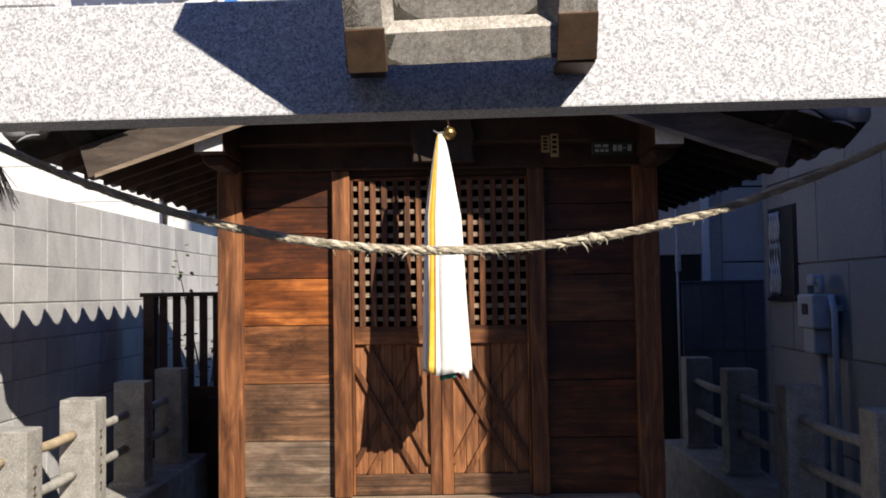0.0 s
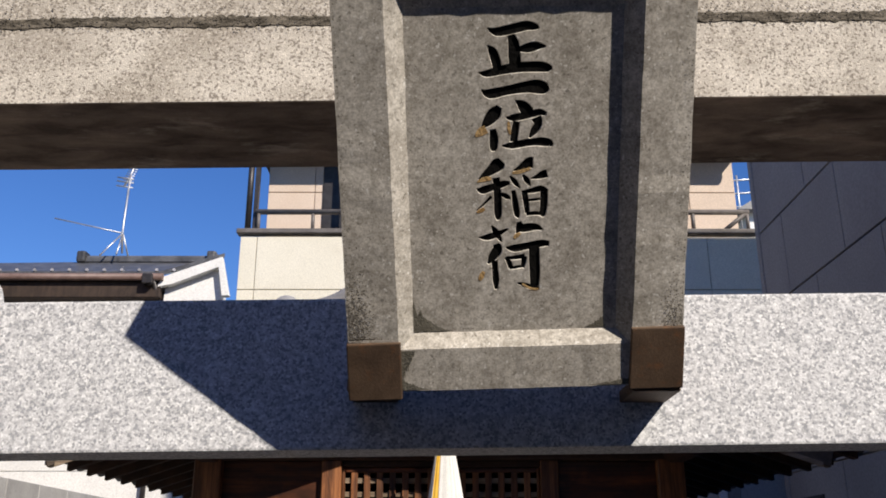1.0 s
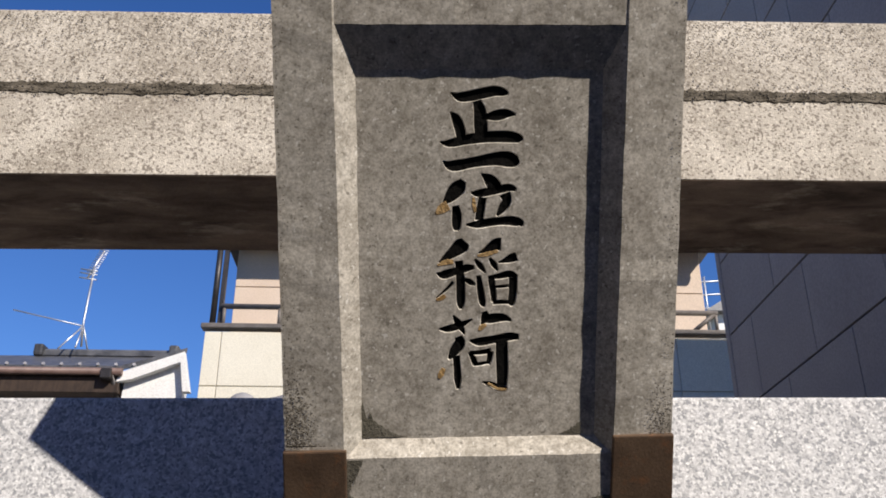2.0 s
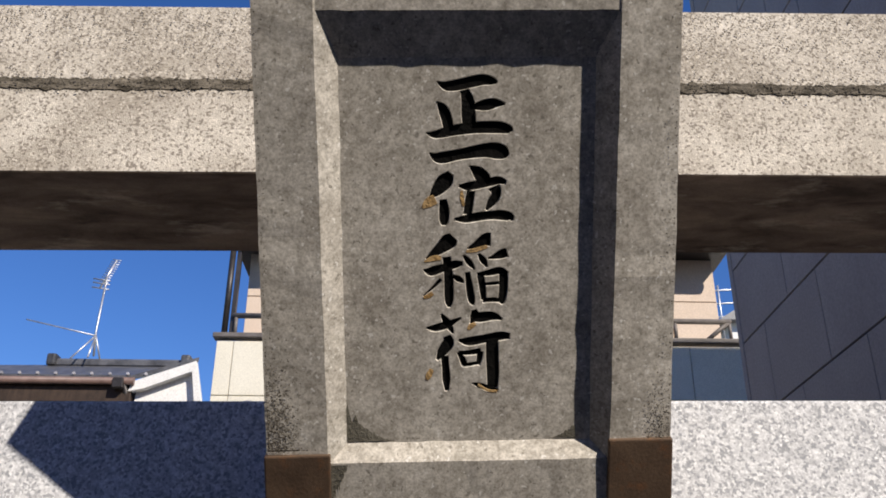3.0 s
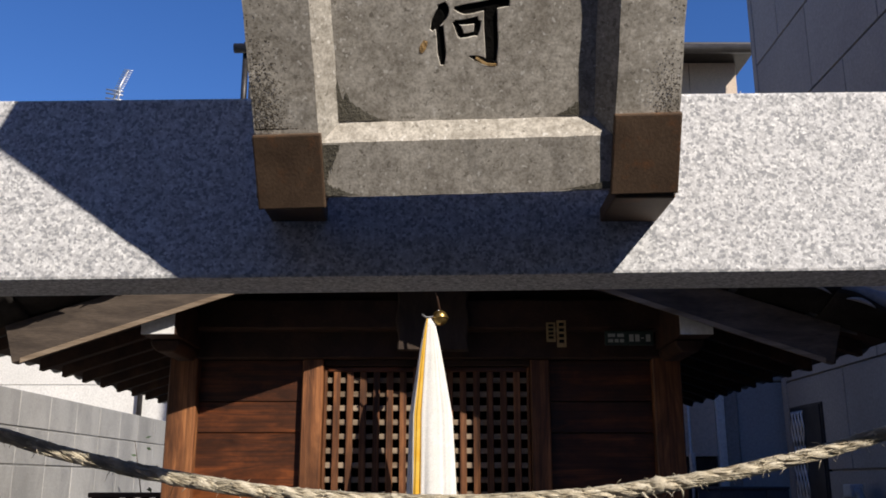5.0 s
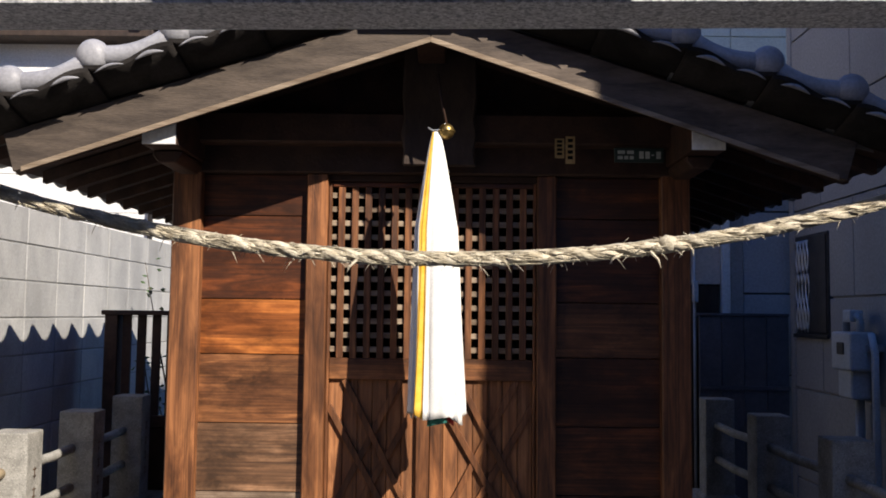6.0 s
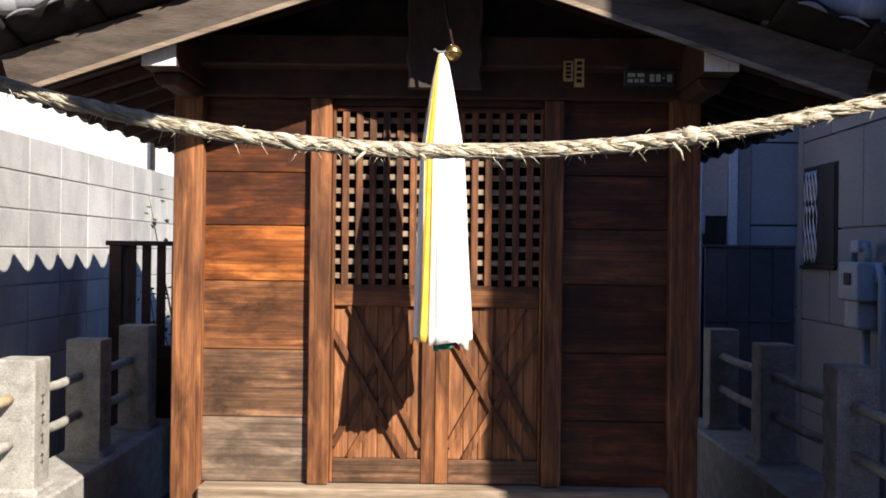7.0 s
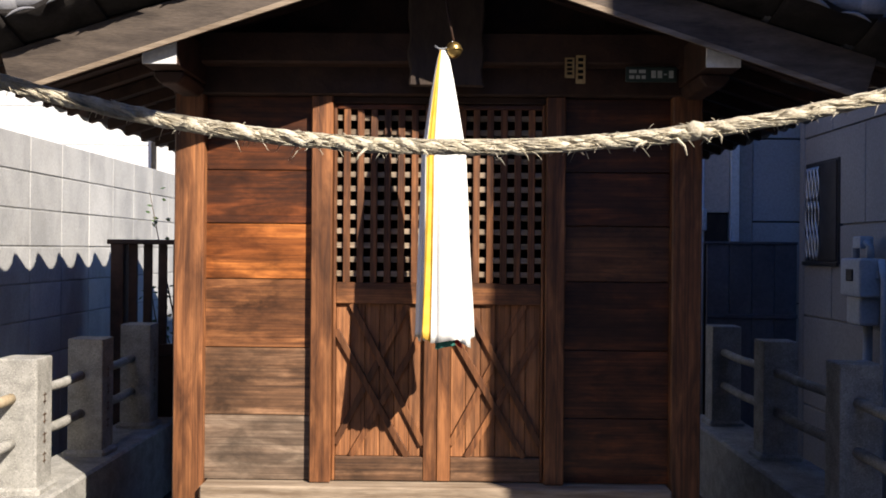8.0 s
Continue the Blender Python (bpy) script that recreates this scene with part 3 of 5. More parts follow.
INE_RIGHT = [[(18.4, 171.2, 10.6), (14.3, 170.8, 10.3), (6.8, 166.5, 6.0), (-0.4, 163.8, 1.0)],
       [(-3.8, 158.3, 1.7), (0.8, 152.4, 5.0), (5.4, 146.6, 1.3)],
       [(8.9, 159.2, 2.0), (12.5, 153.8, 5.3), (15.7, 148.4, 1.3)],
       [(32.1, 160.4, 7.3), (27.5, 158.8, 7.3), (21.6, 156.6, 4.0), (16.6, 155.4, 1.0)],
       [(-0.6, 144.0, 3.7), (0.9, 132.2, 5.8), (2.9, 120.3, 5.7), (4.5, 116.5, 1.3)],
       [(7.7, 142.1, 2.7), (17.3, 143.3, 5.0), (26.5, 145.1, 6.0), (32.7, 142.6, 2.7)],
       [(29.3, 142.0, 7.3), (29.2, 129.9, 7.0), (27.8, 119.7, 6.0), (26.8, 117.4, 2.0)],
       [(10.3, 140.7, 5.7), (11.9, 130.3, 5.3), (12.9, 120.9, 4.3)],
       [(13.9, 133.9, 2.3), (25.6, 134.7, 2.7)],
       [(12.1, 120.1, 3.7), (20.5, 120.6, 3.7), (27.1, 119.8, 3.3)]]
NI_TOP = [[(-34.7, 97.4, 1.3), (-27.5, 97.2, 6.0), (-16.6, 100.3, 6.0), (-6.2, 105.6, 1.3)],
       [(-22.3, 109.0, 1.3), (-18.6, 102.9, 6.0), (-15.0, 96.9, 4.7), (-12.7, 92.4, 1.0)],
       [(1.6, 105.9, 3.3), (8.6, 105.7, 8.4), (20.3, 106.7, 7.0), (28.0, 104.1, 2.0)],
       [(4.5, 112.1, 4.0), (5.6, 106.7, 7.7), (1.8, 100.6, 1.3)]]
NI_BODY = [[(-18.1, 90.1, 6.0), (-16.9, 84.6, 9.4), (-22.0, 76.5, 8.4), (-26.3, 70.1, 2.0)],
       [(-20.1, 73.0, 6.1), (-19.2, 62.7, 6.1), (-18.7, 52.3, 6.4), (-18.3, 43.2, 3.0)],
       [(-8.1, 86.5, 1.7), (-0.1, 85.3, 7.4), (13.4, 87.3, 7.1), (26.9, 89.6, 7.4), (34.6, 89.4, 4.7)],
       [(-8.9, 75.8, 1.7), (-5.3, 70.9, 5.0), (-3.3, 65.0, 4.7)],
       [(-7.7, 75.8, 3.0), (-0.2, 75.6, 4.0), (10.3, 77.1, 5.1)],
       [(9.9, 76.6, 5.1), (9.2, 70.6, 4.7), (7.8, 65.1, 3.4)],
       [(-4.5, 65.1, 3.0), (1.4, 65.6, 3.0), (8.5, 66.8, 3.0)],
       [(19.8, 85.8, 10.1), (20.0, 72.1, 10.5), (20.5, 58.2, 10.1), (20.1, 45.2, 8.5)],
       [(24.8, 42.8, 2.7), (16.4, 44.4, 5.1), (9.6, 47.2, 4.4), (3.2, 49.1, 1.0)]]
OCHRE = [[(-26.9, 205.0, 7.8), (-32.5, 202.0, 7.8), (-37.2, 198.1, 2.2)],
       [(-5.2, 211.6, 1.6), (-4.7, 205.4, 3.4), (-3.8, 199.1, 1.6)]]
OCHRE_LOW = [[(-22.4, 156.5, 3.3), (-29.0, 156.0, 4.3), (-36.0, 153.5, 1.3)],
       [(-29.5, 126.9, 3.3), (-32.6, 124.8, 3.7), (-37.1, 123.2, 1.7)],
       [(15.9, 165.4, 2.3), (5.9, 162.6, 3.3), (-1.6, 161.6, 1.7)],
       [(6.0, 100.7, 2.3), (1.8, 98.2, 4.4), (-0.3, 95.7, 1.7)],
       [(-31.0, 62.1, 3.4), (-33.3, 57.0, 5.1), (-35.1, 53.0, 2.4)],
       [(7.9, 48.1, 1.7), (16.3, 43.0, 2.0), (24.0, 42.2, 1.7)]]
strokes = SEI + ICHI + KURAI + INE_LEFT + INE_RIGHT + NI_TOP + NI_BODY
panel_face.location.y = -0.001
for pts in strokes:
    cutter_bm = bmesh.new()
    groove(cutter_bm, pts, ((-2.2, 0.95), (1.6, -0.35)))
    cutter = new("cutter", finish(cutter_bm, "cutter", PLAQUE_STONE))
    cut = panel_face.modifiers.new("carving", "BOOLEAN")
    cut.operation, cut.solver, cut.object = "DIFFERENCE", "EXACT", cutter
    cutter.parent = plaque
bpy.context.view_layer.update()
carved = bpy.data.meshes.new_from_object(panel_face.evaluated_get(bpy.context.evaluated_depsgraph_get()))
panel_face.modifiers.clear()
panel_face.data = carved
for ob in [c for c in plaque.children if c.name.startswith("cutter")]:
    bpy.data.objects.remove(ob)
for pts in strokes:
    bm = bmesh.new()
    groove(bm, pts, ((0.5, -0.1), (1.7, -0.4)))
    part("carved_stroke", bm, INK, plaque, "black painted carved brush stroke")
for pts in OCHRE + OCHRE_LOW:
    bm = bmesh.new()
    groove(bm, pts, ((-1.25, 0.0), (-0.7, 0.1)))
    part("paint_remnant", bm, OCHRE_PAINT, plaque, "flaking ochre underpaint")

# ---- the straw rope between the pillars ----
rope = thing("straw_rope", "twisted pale straw rope strung across the gate", "rope", (0, 1.42, 0))


def rope_z(x):
    return 1.5615 + 0.327 * (x - 0.06) ** 2


def strand(phase):
    bm = bmesh.new()
    pts, rad = [], []
    n = 620
    for i in range(n + 1):
        x = -0.84 + 1.84 * i / n
        a = 2 * math.pi * x / 0.044 + phase
        thick = 0.0046 * (1 + 0.12 * math.sin(9 * x + phase) + 0.22 * noise.noise((45 * x, phase, 0)))
        pts.append((x, 0.0026 * math.cos(a), rope_z(x) + 0.0026 * math.sin(a) + 0.0012 * noise.noise((14 * x, 3.0, 0))))
        rad.append(thick)
    return tube(pts, rad, 8, bm)


for k in range(2):
    part("strand", strand(k * math.pi), ROPE, rope, smooth=True)
rng = random.Random(4)
bm = bmesh.new()
for k in range(1500):
    # flattened straws matted over the twist
    x = rng.uniform(-0.8, 0.95)
    a, l, turn = rng.uniform(0, 6.28), rng.uniform(0.015, 0.045), rng.uniform(-0.5, 1.6)
    r = rng.uniform(0.0062, 0.0074)
    way = [(x + f * l, r * math.cos(a + f * turn), rope_z(x + f * l) + r * math.sin(a + f * turn)) for f in (0.0, 0.5, 1.0)]
    tube(way, [0.0004, 0.0008, 0.0004], 3, bm)
tagged(part("matted_straw", bm, ROPE, rope, "matted pale straw fibres"), kind="stuff")
bm = bmesh.new()
for k in range(700):
    x = rng.uniform(-0.7, 0.8)
    a = rng.uniform(0, 6.28)
    p = Vector((x, 0.006 * math.cos(a), rope_z(x) + 0.006 * math.sin(a)))
    d = Vector((rng.choice((-1, 1)) * rng.uniform(0.4, 1), 0.6 * math.cos(a) + rng.uniform(-0.3, 0.3), 0.6 * math.sin(a) + rng.uniform(-0.5, 0.3)))
    l = rng.choice((0.003, 0.004, 0.005, 0.007, 0.011))
    tube([p, p + d * l * 0.5, p + d * l + Vector((0, 0, -0.25 * l))], [0.0005, 0.0004, 0.0002], 3, bm)
tagged(part("loose_straw", bm, ROPE, rope, "loose frayed straw ends"), kind="stuff")
for x, dx, dz in ((0.262, 0.01, -0.02), (0.235, -0.012, -0.013), (-0.02, -0.01, -0.018), (0.03, 0.006, -0.01), (0.30, 0.003, -0.014)):
    part("loose_end", tube([(x, -0.005, rope_z(x) - 0.004), (x + 0.7 * dx, -0.008, rope_z(x) + 0.6 * dz), (x + dx, -0.006, rope_z(x) + dz)], [0.0016, 0.0013, 0.0006], 5), ROPE, rope)
part("knot_tag", rough_up(tube([(0.272, 0, 1.5755), (0.28, 0, 1.578), (0.289, 0, 1.5795)], [0.006, 0.0095, 0.006], 10), 0.002, 90), ROPE, rope)

tassel = thing("straw_tassel", "dry brown straw tassel hanging from the rope", "tassel", (-0.70, 1.42, rope_z(-0.70)))
bm = bmesh.new()
for k in range(90):
    a, w = rng.uniform(0, 6.28), rng.uniform(0.2, 1.0)
    tube([(0, 0, 0.005), (0.014 * w * math.cos(a), 0.012 * w * math.sin(a), -0.035), (0.045 * w * math.cos(a) + 0.008, 0.03 * w * math.sin(a), -0.075 - 0.04 * rng.random())], [0.0012, 0.001, 0.0005], 3, bm)
tagged(part("straw", bm, ROPE, tassel), kind="stuff")
part("binding", tube([(0, 0, 0.012), (0, 0, -0.012)], [0.008, 0.009], 10), ROPE, tassel)

# ---- the shrine hall ----
YF = 3.94
hall = thing("shrine_hall", "small wooden shrine hall with a tiled gable roof", "shrine", (0, 0, 0))
for x in (-0.91, 0.91):
    for y in (YF, YF + 1.76):
        part("post", box(x - 0.054, x + 0.054, y - 0.03, y + 0.08, 0.36, 2.12, 0.005), WOOD_V, hall, "brown square wooden post")
cuts = [0.61, 0.85, 1.10, 1.354, 1.559, 1.757, 1.873, 2.03]
for x0, x1 in ((-0.858, -0.463), (0.468, 0.858)):
    for z0, z1 in zip(cuts, cuts[1:]):
        # right-hand planks take darker tones: their shade is put into the colour
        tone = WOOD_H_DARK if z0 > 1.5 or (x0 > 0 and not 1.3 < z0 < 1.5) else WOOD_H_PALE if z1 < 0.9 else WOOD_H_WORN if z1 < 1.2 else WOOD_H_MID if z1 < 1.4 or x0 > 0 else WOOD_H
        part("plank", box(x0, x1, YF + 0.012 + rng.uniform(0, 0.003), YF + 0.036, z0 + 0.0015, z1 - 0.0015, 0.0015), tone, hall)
for x in (-0.93, 0.93):
    for z0, z1 in zip(cuts, cuts[1:]):
        part("plank", box(x - 0.012, x + 0.012, YF + 0.08, YF + 1.73, z0 + 0.0015, z1 - 0.0015, 0.0015), WOOD_H, hall)
part("back_wall", box(-0.86, 0.86, YF + 1.75, YF + 1.775, 0.61, 2.1), WOOD_DARK, hall)
part("inner_floor", box(-0.9, 0.9, YF + 0.06, YF + 1.75, 0.56, 0.6), WOOD_DARK, hall)
part("inner_ceiling", box(-0.9, 0.9, YF + 0.04, YF + 1.75, 2.06, 2.08), WOOD_DARK, hall)
for x0, x1 in ((-0.463, -0.386), (0.397, 0.468)):
    part("door_jamb", box(x0, x1, YF - 0.022, YF + 0.06, 0.61, 2.03, 0.004), WOOD_V, hall)
part("sill", box(-0.853, 0.853, YF - 0.07, YF + 0.09, 0.50, 0.608, 0.006), WOOD_GREY, hall, "grey weathered wooden sill")
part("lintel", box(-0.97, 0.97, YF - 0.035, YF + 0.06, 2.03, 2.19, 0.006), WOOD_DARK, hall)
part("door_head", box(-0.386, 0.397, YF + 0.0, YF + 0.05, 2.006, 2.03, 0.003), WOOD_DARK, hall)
part("foundation", box(-1.12, 1.12, YF - 0.2, YF + 1.95, 0.0, 0.30, 0.015), PAVING, hall, "grey stone foundation")
for x in (-0.91, 0.0, 0.91):
    for y in (YF + 0.02, YF + 1.76):
        part("footing_stone", box(x - 0.11, x + 0.11, y - 0.1, y + 0.1, 0.299, 0.37, 0.012), PAVING, hall)
part("floor_beam", box(-0.96, 0.96, YF - 0.02, YF + 0.07, 0.37, 0.50, 0.005), WOOD_DARK, hall)


def door(x0, x1, meet):
    """A leaf: stiles and rails, lattice above, boards with crossed battens below."""
    y0, y1 = YF + 0.008, YF + 0.042
    bm = bmesh.new()
    inner0 = x0 + (0.05 if meet < 0 else 0.012)
    inner1 = x1 - (0.05 if meet > 0 else 0.012)
    box(x0 + 0.001, inner0, y0, y1, 0.612, 2.004, 0.003, bm)
    box(inner1, x1 - 0.001, y0, y1, 0.612, 2.004, 0.003, bm)
    leaf = part("door", bm, WOOD_V, hall, "lattice-topped wooden door leaf, closed")
    for z0, z1, tone in ((0.612, 0.70, WOOD_H_WORN), (1.265, 1.344, WOOD_H_MID), (1.985, 2.004, WOOD_H_DARK)):
        part("rail", box(inner0, inner1, y0 + 0.002, y1 - 0.002, z0, z1, 0.003), tone, leaf)
    n = 6
    pitch = (inner1 - inner0 + 0.025) / (n + 1)
    for i in range(n):
        x = inner0 + pitch * (i + 1) - 0.0125
        part("upright_slat", box(x - 0.0125, x + 0.0125, y0 + 0.003, y0 + 0.014, 1.344, 1.985, 0.0015), WOOD_V, leaf)
    for i in range(12):
        z = 1.344 + 0.0525 * (i + 0.62)
        part("cross_slat", box(inner0, inner1, y0 + 0.0142, y0 + 0.025, z - 0.0105, z + 0.0105, 0.0015), WOOD_GREY, leaf)
    w = inner1 - inner0
    for i in range(6):
        a = inner0 + w * i / 6
        part("board", box(a + 0.0008, a + w / 6 - 0.0008, y0 + 0.02, y0 + 0.032, 0.70, 1.265, 0.002), WOOD_SLAT, leaf)
    h = 1.265 - 0.70
    for ax, az, bx, bz in ((0.18, 0, 1, 0.92), (0, 0.17, 0.82, 1), (0.82, 0, 0, 0.92), (1, 0.17, 0.18, 1)):
        p = Vector((inner0 + w * ax, 0, 1.265 - h * az))
        q = Vector((inner0 + w * bx, 0, 1.265 - h * bz))
        d = (q - p).normalized()
        side = Vector((-d.z, 0, d.x)) * 0.0115
        back = 0.004 if ax > bx else 0.0
        bm = prism([((p + side).x, (p + side).z), ((q + side).x, (q + side).z), ((q - side).x, (q - side).z), ((p - side).x, (p - side).z)], y0 + 0.004 + back, y0 + 0.022, 0.001)
        part("batten", bm, WOOD_V, leaf)


door(-0.386, 0.003, 1)
door(0.003, 0.397, -1)

# roof: slopes, bargeboards, rafters, tiles
SL = 0.333
YV, YB = 3.50, 6.15  # front and back edge
XE = 1.60


def under(x):
    return 2.545 - SL * abs(x) + 0.045 * max(0.0, abs(x) - 1.2)


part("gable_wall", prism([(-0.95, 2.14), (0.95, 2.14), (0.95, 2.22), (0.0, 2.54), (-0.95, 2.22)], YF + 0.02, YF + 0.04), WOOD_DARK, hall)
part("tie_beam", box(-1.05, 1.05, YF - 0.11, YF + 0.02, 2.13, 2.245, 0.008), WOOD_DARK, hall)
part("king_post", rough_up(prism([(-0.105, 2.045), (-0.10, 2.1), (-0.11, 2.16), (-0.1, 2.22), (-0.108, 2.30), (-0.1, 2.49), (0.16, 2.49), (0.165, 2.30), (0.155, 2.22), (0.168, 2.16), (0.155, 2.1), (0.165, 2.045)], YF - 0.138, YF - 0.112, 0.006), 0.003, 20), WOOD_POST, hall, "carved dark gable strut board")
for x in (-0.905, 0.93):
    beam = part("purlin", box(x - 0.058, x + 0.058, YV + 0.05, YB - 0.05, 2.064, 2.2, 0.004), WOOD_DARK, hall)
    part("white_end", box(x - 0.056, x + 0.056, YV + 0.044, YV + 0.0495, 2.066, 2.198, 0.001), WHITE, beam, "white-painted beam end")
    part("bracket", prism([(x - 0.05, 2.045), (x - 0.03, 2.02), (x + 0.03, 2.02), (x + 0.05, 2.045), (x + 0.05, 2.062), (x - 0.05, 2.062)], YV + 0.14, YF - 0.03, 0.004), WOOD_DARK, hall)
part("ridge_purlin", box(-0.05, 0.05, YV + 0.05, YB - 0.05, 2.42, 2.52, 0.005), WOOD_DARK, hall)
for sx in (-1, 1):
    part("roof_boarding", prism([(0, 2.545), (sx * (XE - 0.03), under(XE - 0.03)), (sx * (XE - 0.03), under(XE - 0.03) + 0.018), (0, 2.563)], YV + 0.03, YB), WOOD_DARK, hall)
    e = Vector((1, 0, -SL)).normalized()
    # bargeboard with a lower lighter fillet
    part("bargeboard", prism([(0, 2.417), (sx * 1.367, 1.960), (sx * 1.405, 2.088), (0, 2.535)], YV, YV + 0.035, 0.003), BARGE, hall, "grey-brown weathered bargeboard")
    part("fillet", prism([(0, 2.408), (sx * 1.34, 1.961), (sx * 1.34, 1.979), (0, 2.426)], YV - 0.004, YV + 0.0, 0.001), WOOD_GREY, hall)
    part("back_bargeboard", prism([(0, 2.417), (sx * 1.367, 1.960), (sx * 1.405, 2.088), (0, 2.535)], YB - 0.035, YB, 0.003), BARGE, hall)
    for i in range(12):
        y = YV + 0.12 + i * 0.22
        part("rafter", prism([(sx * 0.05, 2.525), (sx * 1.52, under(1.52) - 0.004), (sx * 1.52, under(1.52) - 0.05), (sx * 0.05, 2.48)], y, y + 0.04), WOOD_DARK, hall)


def pan_tile():
    """One S-shaped tile, 0.265 broad (y) and 0.28 long down the slope (x)."""
    bm = bmesh.new()
    ny = 10
    grid = []
    for side in (0, 1):
        rows = []
        for i in range(3):
            x = 0.325 * i / 2
            row = []
            for j in range(ny + 1):
                s = j / ny
                z = -0.046 * math.sin(math.pi * min(s / 0.72, 1.0)) + (0.026 * math.sin(math.pi * (s - 0.72) / 0.28) if s > 0.72 else 0.0)
                row.append(bm.verts.new((x, 0.272 * s, z + 0.045 - (0.016 if side else 0.0) + 0.006 * i)))
            rows.append(row)
        grid.append(rows)
    top, low = grid
    for i in range(2):
        for j in range(ny):
            bm.faces.new((top[i][j], top[i][j + 1], top[i + 1][j + 1], top[i + 1][j])).smooth = True
            bm.faces.new((low[i][j + 1], low[i][j], low[i + 1][j], low[i + 1][j + 1])).smooth = True
    for j in range(ny):
        bm.faces.new((top[2][j], top[2][j + 1], low[2][j + 1], low[2][j]))
        bm.faces.new((top[0][j + 1], top[0][j], low[0][j], low[0][j + 1]))
    for i in range(2):
        bm.faces.new((top[i][0], top[i + 1][0], low[i + 1][0], low[i][0]))
        bm.faces.new((top[i + 1][-1], top[i][-1], low[i][-1], low[i + 1][-1]))
    me = bpy.data.meshes.new("roof_tile")
    bm.to_mesh(me)
    bm.free()
    me.materials.append(TILE)
    return me


tile_mesh = pan_tile()
ang = math.atan(SL)
ROWS, COLS = 6, 11
for sx in (-1, 1):
    for r in range(ROWS):
        for c in range(COLS):
            dist = 0.02 + 0.27 * r
            x = dist * math.cos(ang)
            z = 2.563 - dist * math.sin(ang)
            ob = part("roof_tile", tile_mesh, TILE, hall)
            y = YV - 0.04 + 0.2635 * c
            if sx > 0:
                ob.matrix_local = pose(x, y, z, 0, math.degrees(ang) - 2.0, 0)
            else:
                ob.matrix_local = Matrix.Translation((-x, y + 0.272, z)) @ Matrix.Rotation(-(ang - radians(2)), 4, "Y") @ Matrix.Rotation(math.pi, 4, "Z")
    # verge tiles: a hanging flange, a round cover with a disc end to each course
    for r in range(ROWS):
        dist = 0.14 + 0.28 * r
        x, z = sx * dist * math.cos(ang), 2.563 - dist * math.sin(ang)
        d = Vector((sx * math.cos(ang), 0, -math.sin(ang)))
        up = Vector((sx * math.sin(ang), 0, math.cos(ang)))
        base = Vector((x, YV - 0.02, z))
        # a slab that stands out over the bargeboard: sloping underside, thin front lip, closed top
        bm = bmesh.new()
        n = 12
        rows = []
        for i in range(n + 1):
            t = i / n
            p = base + d * (0.29 * t - 0.14) + up * (0.012 * t)
            wave = 0.014 * math.sin(2 * math.pi * t + 0.6)
            rows.append([bm.verts.new(p + up * h + Vector((0, y, 0))) for y, h in (
                (0.03, -0.012), (-0.05, 0.022 + 0.5 * wave), (-0.105, 0.05 + wave), (-0.107, 0.063 + wave), (-0.06, 0.078 + 0.6 * wave), (0.25, 0.065))])
        for a, b in zip(rows, rows[1:]):
            for k in range(6):
                bm.faces.new((a[k], a[(k + 1) % 6], b[(k + 1) % 6], b[k])).smooth = k in (0, 1)
        bm.faces.new(rows[0])
        bm.faces.new(rows[-1])
        # the overhang's shade is painted by the near-black tile
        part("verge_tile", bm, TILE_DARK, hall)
        # lips in the paler tile, so the sunlit edges are in the colour
        for q, size in ((0.28, 0.6), (0.74, 0.4)):
            bm = tube([base + d * (0.29 * (q + 0.055 * (j - 3)) - 0.14) + up * (0.048 + 0.01 * math.sin(math.pi * j / 6)) + Vector((0, -0.106, 0)) for j in range(7)], [size * w for w in (0.002, 0.008, 0.012, 0.014, 0.012, 0.008, 0.002)], 8)
            part("tile_lip", bm, TILE_END, hall, "pale rounded tile lip, sunlit edge put into its colour")
        # cover: swooping half round and a domed end
        c0 = base + up * 0.115 + d * 0.12 + Vector((0, -0.06, 0))
        pts = [c0 - d * (0.29 - 0.29 * i / 10) + up * (-0.03 * math.sin(math.pi * i / 10)) for i in range(11)]
        part("cover_tile", tube(pts, [0.036] * 11, 12), TILE_END, hall, "silvery round cover tile")
        bm = bmesh.new()
        bmesh.ops.create_uvsphere(bm, u_segments=20, v_segments=12, radius=0.054, matrix=Matrix.Translation(c0 + Vector((0, -0.012, 0))) @ Matrix.Diagonal((1, 0.75, 1, 1)))
        part("tile_end", bm, TILE_END, hall, "silvery domed tile end", smooth=True)
bm = box(-0.11, 0.11, YV - 0.06, YB + 0.06, 2.57, 2.67, 0.01)
part("ridge_base", bm, TILE, hall)
part("ridge_cover", tube([(0, YV - 0.09, 2.685), (0, YB + 0.09, 2.685)], 0.075, 16), TILE, hall)
part("ridge_end", prism([(-0.16, 2.53), (0.16, 2.53), (0.17, 2.67), (0.09, 2.81), (0, 2.85), (-0.09, 2.81), (-0.17, 2.67)], YV - 0.12, YV - 0.06, 0.012), TILE, hall)

# ---- things on the front of the hall ----
plate = thing("address_plate", "dark green enamel address plate on the lintel", "sign", (0.755, YF - 0.119, 2.095))
part("plate", box(-0.09, 0.09, -0.002, 0.006, -0.027, 0.027, 0.002), PLATE, plate)
bm = bmesh.new()
